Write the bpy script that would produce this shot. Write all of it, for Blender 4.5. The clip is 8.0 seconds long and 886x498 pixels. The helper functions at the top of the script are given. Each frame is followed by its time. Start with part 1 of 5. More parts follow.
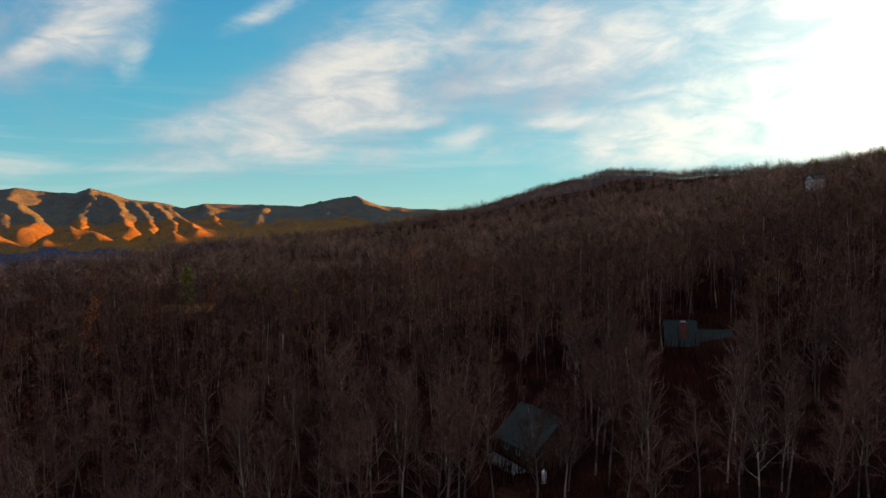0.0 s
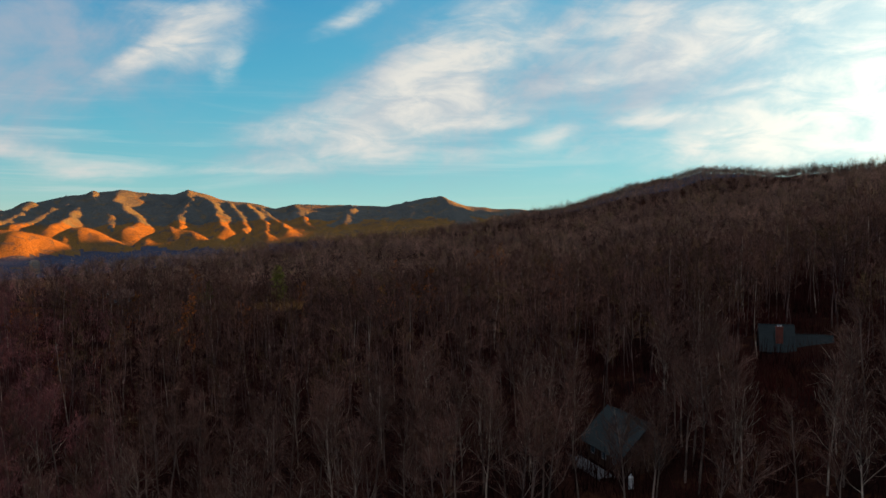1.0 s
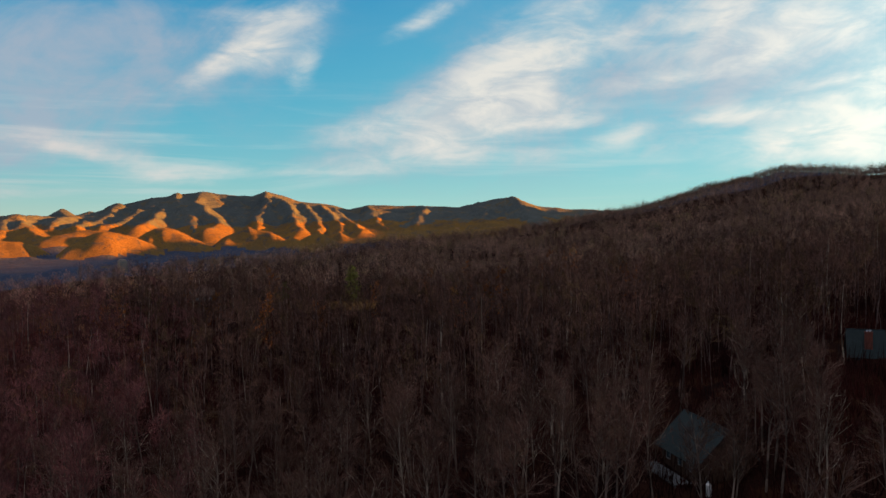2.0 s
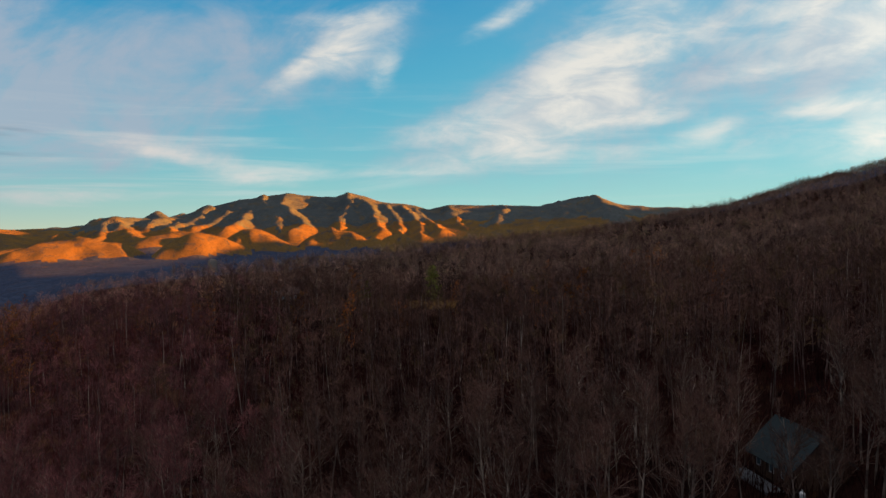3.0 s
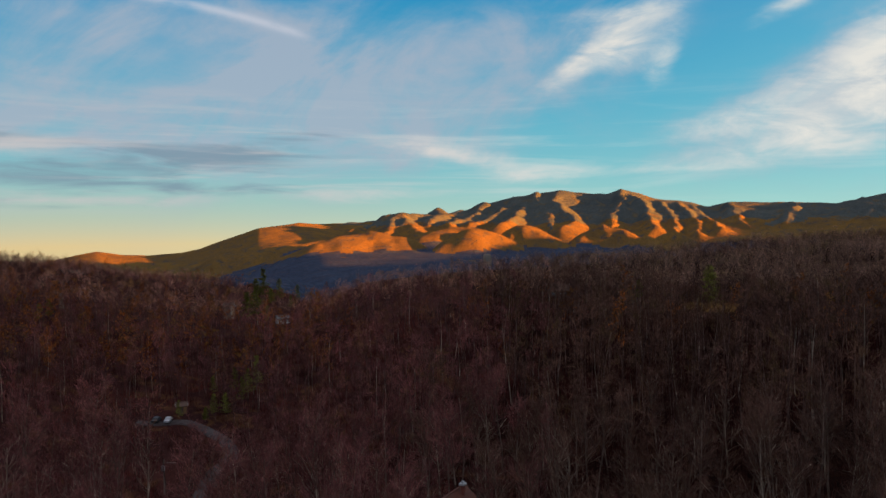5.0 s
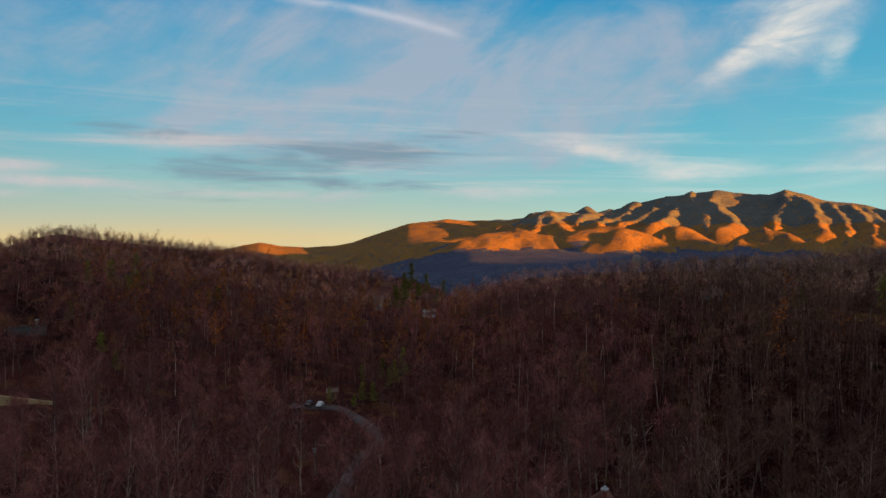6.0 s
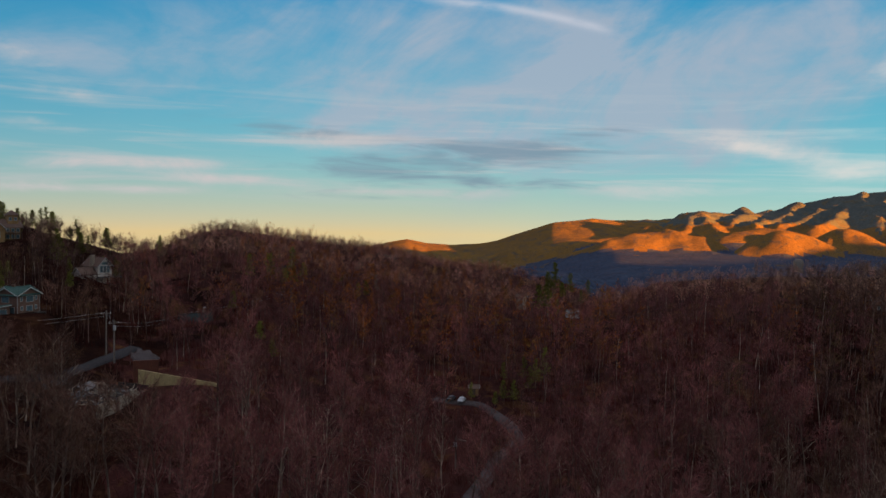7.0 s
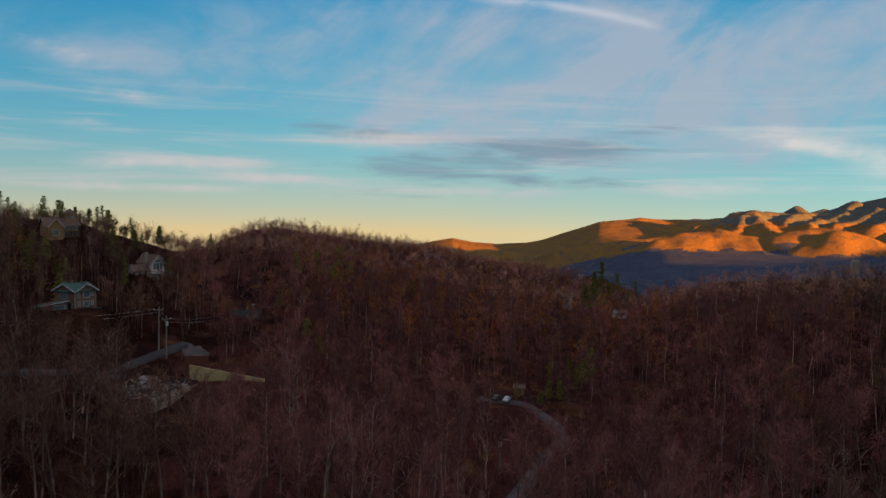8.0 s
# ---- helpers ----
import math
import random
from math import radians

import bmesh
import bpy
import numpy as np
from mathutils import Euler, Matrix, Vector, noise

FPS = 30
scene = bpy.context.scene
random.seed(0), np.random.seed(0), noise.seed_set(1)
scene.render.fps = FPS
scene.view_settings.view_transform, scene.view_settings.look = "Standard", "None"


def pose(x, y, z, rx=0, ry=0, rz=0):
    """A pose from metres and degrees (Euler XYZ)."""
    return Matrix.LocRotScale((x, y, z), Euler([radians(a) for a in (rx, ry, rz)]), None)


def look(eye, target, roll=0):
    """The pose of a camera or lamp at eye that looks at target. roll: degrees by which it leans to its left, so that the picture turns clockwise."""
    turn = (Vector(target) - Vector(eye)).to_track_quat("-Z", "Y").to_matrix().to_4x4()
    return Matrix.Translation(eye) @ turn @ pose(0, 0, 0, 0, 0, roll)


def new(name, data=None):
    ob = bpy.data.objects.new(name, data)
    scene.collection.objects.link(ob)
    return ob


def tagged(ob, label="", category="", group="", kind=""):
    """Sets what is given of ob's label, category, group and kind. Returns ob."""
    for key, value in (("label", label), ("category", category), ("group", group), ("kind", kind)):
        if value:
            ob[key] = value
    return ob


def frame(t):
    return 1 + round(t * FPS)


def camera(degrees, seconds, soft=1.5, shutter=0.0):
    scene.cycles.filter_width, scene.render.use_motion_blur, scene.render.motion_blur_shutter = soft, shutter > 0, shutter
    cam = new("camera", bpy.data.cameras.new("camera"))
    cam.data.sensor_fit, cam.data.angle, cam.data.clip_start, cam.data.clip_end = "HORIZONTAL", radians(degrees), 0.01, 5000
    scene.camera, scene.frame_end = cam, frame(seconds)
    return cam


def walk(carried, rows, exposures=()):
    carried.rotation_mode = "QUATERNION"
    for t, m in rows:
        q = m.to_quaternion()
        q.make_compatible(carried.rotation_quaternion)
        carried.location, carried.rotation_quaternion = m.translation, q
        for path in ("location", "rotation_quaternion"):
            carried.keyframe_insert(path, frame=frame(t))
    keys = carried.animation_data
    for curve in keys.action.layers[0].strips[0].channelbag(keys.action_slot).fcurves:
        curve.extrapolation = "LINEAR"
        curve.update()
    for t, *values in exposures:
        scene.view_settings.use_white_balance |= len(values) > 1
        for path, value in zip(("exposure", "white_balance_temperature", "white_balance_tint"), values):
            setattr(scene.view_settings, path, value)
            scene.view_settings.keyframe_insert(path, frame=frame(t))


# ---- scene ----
cam = camera(60, 8.0)
EYE = (0.0, 0.0, 60.0)


def turned(yaw, pitch, lean):
    """The drone hovers on one spot and only turns: compass bearing, tilt and lean in degrees."""
    a, e = radians(yaw), radians(pitch)
    aim = (EYE[0] + math.sin(a) * math.cos(e), EYE[1] + math.cos(a) * math.cos(e), EYE[2] + math.sin(e))
    return look(EYE, aim, -lean)


TURNS = [(0.0, 0.00, -2.56, 0.53), (0.5, -2.60, -2.54, 0.63), (1.0, -6.33, -2.49, 0.59), (1.5, -9.18, -2.43, 0.58),
         (1.7, -10.20, -2.41, 0.62), (2.8, -16.20, -2.36, 1.02), (3.0, -17.66, -2.34, 1.11), (3.5, -22.18, -2.27, 1.08),
         (4.0, -27.16, -2.22, 1.28), (4.5, -32.32, -2.20, 1.22), (4.7, -34.44, -2.21, 1.08), (5.8, -46.45, -2.35, -0.20),
         (6.0, -48.59, -2.37, -0.32), (6.5, -54.30, -2.53, -0.48), (7.0, -59.30, -2.60, -0.94), (7.5, -60.45, -2.64, -1.00),
         (8.0, -62.70, -2.74, -1.01)]
walk(cam, [(t, turned(*row)) for t, *row in TURNS], [(0.0, 2.9), (8.0, 2.9)])

# ---- sun and sky ----
SUN_BEARING, SUN_HEIGHT = 74.0, 5.5


def bearing_way(az, el=0.0):
    a, e = radians(az), radians(el)
    return Vector((math.sin(a) * math.cos(e), math.cos(a) * math.cos(e), math.sin(e)))


sun = new("sun", bpy.data.lights.new("sun", "SUN"))
sun.data.energy, sun.data.angle, sun.data.color = 5.0, radians(0.6), (1.0, 0.30, 0.020)
sun.matrix_world = look((0, 0, 400), Vector((0, 0, 400)) - bearing_way(SUN_BEARING, SUN_HEIGHT))


class Nodes:
    """Short hand for building node trees."""

    def __init__(self, tree):
        self.tree = tree
        tree.nodes.clear()

    def add(self, kind, **values):
        node = self.tree.nodes.new(kind)
        for key, value in values.items():
            if key == "op":
                node.operation = value
            elif key == "blend":
                node.data_type, node.blend_type = "RGBA", value
            elif key == "dims":
                node.noise_dimensions = value
        return node

    def put(self, socket, value):
        if isinstance(value, bpy.types.NodeSocket):
            self.tree.links.new(value, socket)
        elif value is not None:
            socket.default_value = value

    def math(self, op, a, b=None, c=None, clamp=False):
        node = self.add("ShaderNodeMath", op=op)
        node.use_clamp = clamp
        for socket, value in zip(node.inputs, (a, b, c)):
            self.put(socket, value)
        return node.outputs[0]

    def mix(self, k, a, b, blend="MIX"):
        node = self.add("ShaderNodeMix", blend=blend)
        self.put(node.inputs[0], k), self.put(node.inputs[6], a), self.put(node.inputs[7], b)
        return node.outputs[2]

    def noise(self, vector, scale, detail=4.0, rough=0.55, warp=0.0):
        node = self.add("ShaderNodeTexNoise")
        self.put(node.inputs["Vector"], vector)
        node.inputs["Scale"].default_value, node.inputs["Detail"].default_value = scale, detail
        node.inputs["Roughness"].default_value, node.inputs["Distortion"].default_value = rough, warp
        return node.outputs[0]

    def ramp(self, value, low, high, to_low=0.0, to_high=1.0, smooth=True):
        node = self.add("ShaderNodeMapRange")
        node.interpolation_type = "SMOOTHSTEP" if smooth else "LINEAR"
        self.put(node.inputs[0], value)
        for i, v in zip((1, 2, 3, 4), (low, high, to_low, to_high)):
            self.put(node.inputs[i], v)
        return node.outputs[0]

    def combine(self, x, y, z=0.0):
        node = self.add("ShaderNodeCombineXYZ")
        for socket, value in zip(node.inputs, (x, y, z)):
            self.put(socket, value)
        return node.outputs[0]


def build_sky():
    world = bpy.data.worlds.new("sky")
    scene.world = world
    world.use_nodes = True
    n = Nodes(world.node_tree)
    out = n.add("ShaderNodeOutputWorld")
    background = n.add("ShaderNodeBackground")
    n.tree.links.new(background.outputs[0], out.inputs[0])
    sky = n.add("ShaderNodeTexSky")
    sky.sky_type, sky.sun_disc = "NISHITA", False
    sky.sun_elevation, sky.sun_rotation = radians(SUN_HEIGHT), radians(SUN_BEARING)
    sky.altitude, sky.air_density, sky.dust_density, sky.ozone_density = 900, 1.0, 0.8, 2.0
    way = n.add("ShaderNodeTexCoord").outputs["Generated"]
    split = n.add("ShaderNodeSeparateXYZ")
    n.put(split.inputs[0], way)
    x, y, z = split.outputs
    az = n.math("MULTIPLY", n.math("ARCTAN2", x, y), 57.29578)
    el = n.math("MULTIPLY", n.math("ARCSINE", z), 57.29578)

    def bank(a, e, long, wide, slope=0.0):
        """Soft oval round a bearing and a height, all in degrees."""
        c, s = math.cos(radians(slope)), math.sin(radians(slope))
        da, de = n.math("SUBTRACT", az, a), n.math("SUBTRACT", el, e)
        u = n.math("MULTIPLY_ADD", da, c / long, n.math("MULTIPLY", de, s / long))
        v = n.math("MULTIPLY_ADD", da, -s / wide, n.math("MULTIPLY", de, c / wide))
        d = n.math("MULTIPLY_ADD", u, u, n.math("MULTIPLY", v, v))
        return n.math("EXPONENT", n.math("MULTIPLY", d, -1.0))

    def gathered(rows):
        total = 0.0
        for *shape, strength in rows:
            total = n.math("MULTIPLY_ADD", bank(*shape), strength, total)
        return total

    # high cloud: ice wisps that the wind has combed, sheared towards upper right
    flat = n.combine(n.math("MULTIPLY_ADD", el, -0.9, az), n.math("MULTIPLY_ADD", az, 0.16, n.math("MULTIPLY", el, 1.25)))
    combed = n.noise(flat, 0.10, 7.0, 0.60, 0.45)
    fine = n.noise(n.combine(n.math("MULTIPLY", az, 0.55), n.math("MULTIPLY", el, 1.5), 3.0), 0.36, 6.0, 0.60, 0.45)
    wisp = n.math("MULTIPLY_ADD", fine, 0.45, n.math("MULTIPLY", combed, 0.75))
    drift = n.math("MULTIPLY_ADD", wisp, 1.9, -1.14)

    def clouded(rows, weight, low, high):
        """Cloud where the banks and the combed noise together are dense enough."""
        total = n.math("MINIMUM", gathered(rows), 1.15)
        k = n.math("MULTIPLY_ADD", total, weight, n.math("MULTIPLY", drift, n.ramp(total, 0.0, 0.35, 0.25, 1.0)))
        return n.ramp(k, low, high)

    white = clouded([
        (-9.5, 8.4, 8.0, 2.6, 24, 1.0), (-4.0, 12.4, 7.0, 3.0, 40, 0.9), (-7.0, 6.9, 6.5, 1.2, 12, 0.8), (-16.5, 6.6, 6.0, 1.0, 8, 0.55),
        (24.0, 8.6, 15.0, 3.2, 16, 1.3), (24.0, 5.0, 13.0, 1.4, 3, 0.9), (34.0, 8.0, 14.0, 9.0, 0, 1.3), (16.0, 12.8, 10.0, 2.4, 12, 0.75),
        (6.0, 13.2, 8.0, 2.4, 10, 0.75), (7.0, 9.8, 5.0, 0.9, 8, 0.6), (1.4, 5.7, 2.6, 1.0, 14, 0.95), (-2.2, 6.7, 2.6, 0.6, 12, 0.75), (8.6, 6.8, 3.0, 0.6, 6, 0.75),
        (-24.8, 12.2, 3.6, 1.7, 22, 1.05), (-28.0, 10.6, 2.6, 0.8, 28, 0.85), (-21.6, 10.6, 1.0, 2.0, -30, 0.8), (-13.0, 14.2, 3.4, 0.8, 28, 0.7), (-24.0, 14.6, 5.0, 1.0, 8, 0.6),
        (-30.3, 3.2, 4.2, 0.8, 3, 1.1), (-38.0, 5.0, 5.0, 0.9, -8, 1.1), (-8.0, 4.4, 12.0, 0.7, 2, 0.5), (-20.0, 3.4, 4.0, 0.35, 0, 0.5),
        (-68.5, 5.3, 6.0, 0.8, 2, 1.1), (-81.0, 3.2, 8.0, 0.5, 1, 1.2), (-74.3, 2.3, 6.0, 0.42, 0, 1.2), (-85.0, 1.4, 9.0, 0.36, 0, 1.1), (-62.0, 1.6, 9.0, 0.5, 0, 0.9), (-44.0, 2.0, 7.0, 0.5, 0, 0.9),
        (-88.0, 5.6, 3.0, 0.4, 0, 0.6), (-89.0, 10.0, 5.0, 1.0, -20, 0.4), (-85.5, 7.6, 3.0, 0.5, -6, 0.65)], 1.0, 0.12, 1.75)
    white = n.math("MULTIPLY", white, n.ramp(fine, 0.30, 0.66, 0.5, 1.25), clamp=True)
    veil = clouded([(-55.0, 10.2, 12.0, 4.6, 8, 1.0), (-46.0, 7.4, 9.0, 3.4, 18, 0.9), (-75.0, 9.8, 12.0, 2.6, -5, 0.4), (-60.0, 13.5, 16.0, 2.2, 0, 0.7), (-36.0, 12.6, 8.0, 2.0, 12, 0.6),
                    (-88.0, 10.4, 10.0, 1.6, -12, 0.3), (-64.0, 6.2, 10.0, 1.4, -6, 0.8), (-34.0, 8.6, 8.0, 2.6, 25, 0.6), (-44.0, 4.2, 12.0, 1.6, 8, 0.6), (0.0, 10.8, 13.0, 4.6, 20, 0.8), (14.0, 10.5, 12.0, 4.0, 10, 1.0), (-12.0, 8.0, 10.0, 3.2, 20, 0.55), (-26.0, 12.0, 6.0, 3.4, 20, 0.45)], 1.0, -0.1, 1.35)
    veil = n.math("MULTIPLY", veil, n.ramp(combed, 0.34, 0.62, 0.55, 1.2), clamp=True)
    bands = n.noise(n.combine(n.math("MULTIPLY", az, 0.26), n.math("MULTIPLY", el, 1.9), 7.0), 0.62, 5.0, 0.55, 0.6)
    stratus = gathered([(-55.0, 4.3, 9.0, 1.2, 2, 0.9), (-63.0, 3.0, 9.0, 0.9, -4, 0.9), (-53.0, 2.3, 6.0, 0.5, 0, 0.8), (-71.0, 6.0, 8.0, 0.8, -6, 0.9), (-49.0, 5.8, 5.0, 1.0, 12, 0.6),
                        (-64.0, 1.2, 6.0, 0.35, 0, 0.7), (-60.0, 5.2, 10.0, 0.8, -5, 0.7)])
    stratus = n.ramp(n.math("MULTIPLY_ADD", stratus, 0.75, n.math("MULTIPLY_ADD", bands, 2.0, -1.15)), 0.1, 1.0)
    stratus = n.math("MULTIPLY", stratus, n.ramp(n.math("ABSOLUTE", n.math("ADD", az, 58.0)), 12.0, 26.0, 1.0, 0.0))
    stratus = n.math("MULTIPLY", stratus, n.ramp(el, 5.6, 8.0, 1.0, 0.0))
    # thin level bands low in the sky
    layers = n.noise(n.combine(n.math("MULTIPLY", az, 0.10), n.math("MULTIPLY_ADD", az, 0.02, n.math("MULTIPLY", el, 1.5)), 11.0), 0.55, 6.0, 0.58, 0.5)
    layers = n.math("MULTIPLY", n.ramp(layers, 0.46, 0.72), n.math("MULTIPLY", n.ramp(el, 0.3, 2.0), n.ramp(el, 11.0, 5.0)))
    layers = n.math("MULTIPLY", layers, n.ramp(az, -12.0, -52.0, 0.35, 1.0))
    # one straight ice trail
    across = n.math("SUBTRACT", el, n.math("MULTIPLY_ADD", n.math("POWER", n.math("ABSOLUTE", n.math("ADD", az, 62.0)), 2.0), -0.0105, 15.4))
    trail = n.math("MULTIPLY", n.math("EXPONENT", n.math("MULTIPLY", n.math("POWER", n.math("ABSOLUTE", n.math("MULTIPLY", across, 3.4)), 2.0), -1.0)), n.math("MULTIPLY", n.ramp(az, -64.0, -58.0), n.ramp(az, -46.5, -49.0)))
    trail = n.math("MULTIPLY", trail, n.ramp(fine, 0.3, 0.6, 0.2, 0.6), clamp=True)
    # how near a direction lies to the glow, set apart from the sun to fit the view
    toward = n.add("ShaderNodeVectorMath", op="DOT_PRODUCT")
    n.put(toward.inputs[0], way)
    toward.inputs[1].default_value = bearing_way(44.0, 6.0)
    glow = n.math("POWER", n.math("MAXIMUM", toward.outputs["Value"], 0.0), 12.0)
    low = n.math("EXPONENT", n.math("MULTIPLY", n.math("MAXIMUM", n.math("ADD", el, 1.5), 0.0), -0.31))

    air = n.mix(1.0, sky.outputs[0], (0.16, 0.16, 0.16, 1), "MULTIPLY")
    clear = n.mix(n.ramp(el, -2.0, 17.0, 1.0, 0.0, smooth=False), (0.006, 0.265, 0.53, 1), (0.13, 0.60, 0.69, 1))
    clear = n.mix(0.08, clear, air)
    deep = n.ramp(az, -98.0, -62.0, 0.72, 1.0)
    clear = n.mix(1.0, clear, n.combine(deep, n.math("MULTIPLY_ADD", deep, 0.7, 0.3), n.math("MULTIPLY_ADD", deep, 0.5, 0.5)), "MULTIPLY")
    wide = n.math("MULTIPLY", n.math("POWER", n.math("MAXIMUM", toward.outputs["Value"], 0.0), 3.0), 0.6)
    clear = n.mix(wide, clear, (0.40, 0.84, 0.92, 1))
    rim = n.mix(n.ramp(az, -70.0, -10.0), (0.86, 0.58, 0.23, 1), (0.66, 0.80, 0.56, 1))
    clear = n.mix(n.math("MULTIPLY", low, 0.85), clear, rim)
    lit = n.mix(glow, n.mix(n.ramp(az, -60.0, -15.0), (0.60, 0.56, 0.56, 1), (0.78, 0.77, 0.72, 1)), (1.9, 1.8, 1.5, 1))
    color = n.mix(n.math("MULTIPLY", veil, 0.8), clear, n.mix(n.math("MINIMUM", n.math("MULTIPLY", glow, 2.0), 1.0), (0.40, 0.45, 0.54, 1), (0.62, 0.78, 0.87, 1)))
    color = n.mix(n.math("MULTIPLY", stratus, 0.8), color, (0.20, 0.29, 0.37, 1))
    color = n.mix(n.math("MULTIPLY", layers, 0.62), color, n.mix(n.ramp(az, -60.0, -15.0), (0.58, 0.55, 0.56, 1), (0.80, 0.82, 0.76, 1)))
    color = n.mix(white, color, lit)
    color = n.mix(trail, color, (0.60, 0.62, 0.70, 1))
    color = n.mix(n.math("MULTIPLY", n.math("POWER", glow, 2.0), 0.75), color, (1.8, 1.75, 1.4, 1))
    # unseen sky, veil overhead and dusk behind the viewer, toned to light the woods
    color = n.mix(n.ramp(el, 17.0, 40.0), color, n.mix(n.ramp(wisp, 0.4, 0.7), (0.46, 0.43, 0.47, 1), (0.72, 0.68, 0.72, 1)))
    behind = n.math("MULTIPLY", n.ramp(n.math("ABSOLUTE", n.math("ADD", az, 31.0)), 85.0, 120.0), n.ramp(el, 30.0, 10.0))
    color = n.mix(behind, color, (0.34, 0.37, 0.46, 1))
    n.put(background.inputs[0], color)
    background.inputs[1].default_value = 0.134


build_sky()

# ---- materials ----


def material(name, base, other, scale=1.0, rough=0.9, fine=12.0, bump=0.0, metal=0.0, third=None, island=0.0, spread=0.5, sheen=0.25):
    """Two colours in patches, darker and lighter grain, optional relief and a change from piece to piece."""
    m = bpy.data.materials.new(name)
    m.use_nodes = True
    n = Nodes(m.node_tree)
    out, shader = n.add("ShaderNodeOutputMaterial"), n.add("ShaderNodeBsdfPrincipled")
    n.tree.links.new(shader.outputs[0], out.inputs[0])
    where = n.add("ShaderNodeTexCoord").outputs["Object"]
    big = n.noise(where, scale, 4.0, 0.6, 0.4)
    small = n.noise(where, scale * fine, 5.0, 0.65)
    color = n.mix(n.ramp(big, 0.5 - spread * 0.4, 0.5 + spread * 0.4), (*base, 1), (*other, 1))
    if third:
        color = n.mix(n.ramp(n.noise(where, scale * 2.7, 3.0, 0.6, 1.0), 0.52, 0.66), color, (*third, 1))
    color = n.mix(1.0, color, n.mix(n.ramp(small, 0.3, 0.7), (0.62, 0.62, 0.62, 1), (1.25, 1.25, 1.25, 1)), "MULTIPLY")
    if island:
        g = n.add("ShaderNodeNewGeometry")
        o = n.add("ShaderNodeObjectInfo")
        change = n.math("FRACT", n.math("ADD", g.outputs["Random Per Island"], o.outputs["Random"]))
        k = n.ramp(change, 0.0, 1.0, 1.0 - island, 1.0 + island, smooth=False)
        color = n.mix(1.0, color, n.combine(k, k, k), "MULTIPLY")
    n.put(shader.inputs["Base Color"], color)
    shader.inputs["Roughness"].default_value, shader.inputs["Metallic"].default_value = rough, metal
    shader.inputs["Specular IOR Level"].default_value = sheen
    if bump:
        b = n.add("ShaderNodeBump")
        b.inputs["Strength"].default_value, b.inputs["Distance"].default_value = 0.8, bump
        n.put(b.inputs["Height"], n.math("MULTIPLY_ADD", small, 0.5, big))
        n.put(shader.inputs["Normal"], b.outputs[0])
    return m


# darker copy of the litter, its colour carrying the shade of the slopes
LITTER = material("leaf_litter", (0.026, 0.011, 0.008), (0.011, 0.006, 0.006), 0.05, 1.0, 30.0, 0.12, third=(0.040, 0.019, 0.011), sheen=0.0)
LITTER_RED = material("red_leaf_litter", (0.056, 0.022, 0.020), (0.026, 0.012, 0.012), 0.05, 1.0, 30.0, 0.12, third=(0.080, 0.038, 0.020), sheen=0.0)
# the blue of valley shade and haze is mixed into this colour
VALLEY = material("blue_shade_woods", (0.046, 0.062, 0.100), (0.036, 0.048, 0.082), 0.012, 1.0, 12.0, 5.0, third=(0.060, 0.058, 0.080), sheen=0.0)
# oak brown with the low sun's orange put into the colour
FOOTHILL = material("sun_warmed_oak_hills", (0.175, 0.104, 0.032), (0.120, 0.080, 0.038), 0.010, 1.0, 24.0, 9.0, third=(0.085, 0.070, 0.058), sheen=0.0)
# mountain woods, base colour cooled to stand for distant haze
MOUNTAIN = material("haze_tinted_mountain", (0.084, 0.096, 0.092), (0.060, 0.074, 0.078), 0.004, 1.0, 40.0, 9.0, third=(0.105, 0.090, 0.060), sheen=0.0)
BARK = material("grey_bark", (0.200, 0.148, 0.118), (0.090, 0.062, 0.052), 0.08, 0.95, 40.0, 0.02, island=0.6, sheen=0.03)
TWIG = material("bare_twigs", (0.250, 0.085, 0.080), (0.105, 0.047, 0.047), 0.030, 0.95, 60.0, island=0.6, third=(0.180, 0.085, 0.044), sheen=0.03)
# twigs darkened in colour to stand for the shaded slopes
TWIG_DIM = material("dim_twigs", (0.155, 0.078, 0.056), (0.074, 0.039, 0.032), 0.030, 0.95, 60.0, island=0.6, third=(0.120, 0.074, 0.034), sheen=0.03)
# twigs of the far woods, paled and greyed in colour for haze
HAZE_TWIG = material("haze_paled_twigs", (0.560, 0.275, 0.200), (0.300, 0.160, 0.125), 0.020, 0.95, 60.0, island=0.6, third=(0.420, 0.215, 0.075), sheen=0.03)
HAZE_TWIG_DIM = material("haze_paled_dim_twigs", (0.340, 0.200, 0.140), (0.190, 0.116, 0.086), 0.020, 0.95, 60.0, island=0.6, third=(0.220, 0.155, 0.075), sheen=0.03)
PALE = material("pale_bark", (0.360, 0.290, 0.225), (0.200, 0.155, 0.125), 0.5, 0.9, 12.0, 0.02, island=0.6, sheen=0.03)
STEM = material("dull_bark", (0.165, 0.105, 0.090), (0.062, 0.036, 0.034), 0.06, 0.95, 40.0, 0.02, island=0.7, sheen=0.03)
BRUSH_RED = material("red_brush_stems", (0.135, 0.034, 0.030), (0.033, 0.012, 0.011), 0.04, 0.95, 40.0, island=0.6, sheen=0.03)
# brush darkened in colour for the shaded slopes
BRUSH = material("brush_stems", (0.051, 0.012, 0.010), (0.015, 0.007, 0.006), 0.04, 0.95, 40.0, island=0.5, sheen=0.03)
NEEDLE = material("pine_needles", (0.115, 0.130, 0.024), (0.175, 0.160, 0.030), 0.4, 0.8, 8.0, island=0.4, sheen=0.05)
RUSSET = material("dry_oak_leaves", (0.300, 0.090, 0.022), (0.190, 0.064, 0.018), 0.05, 0.9, 40.0, island=0.5, third=(0.200, 0.105, 0.026), sheen=0.03)
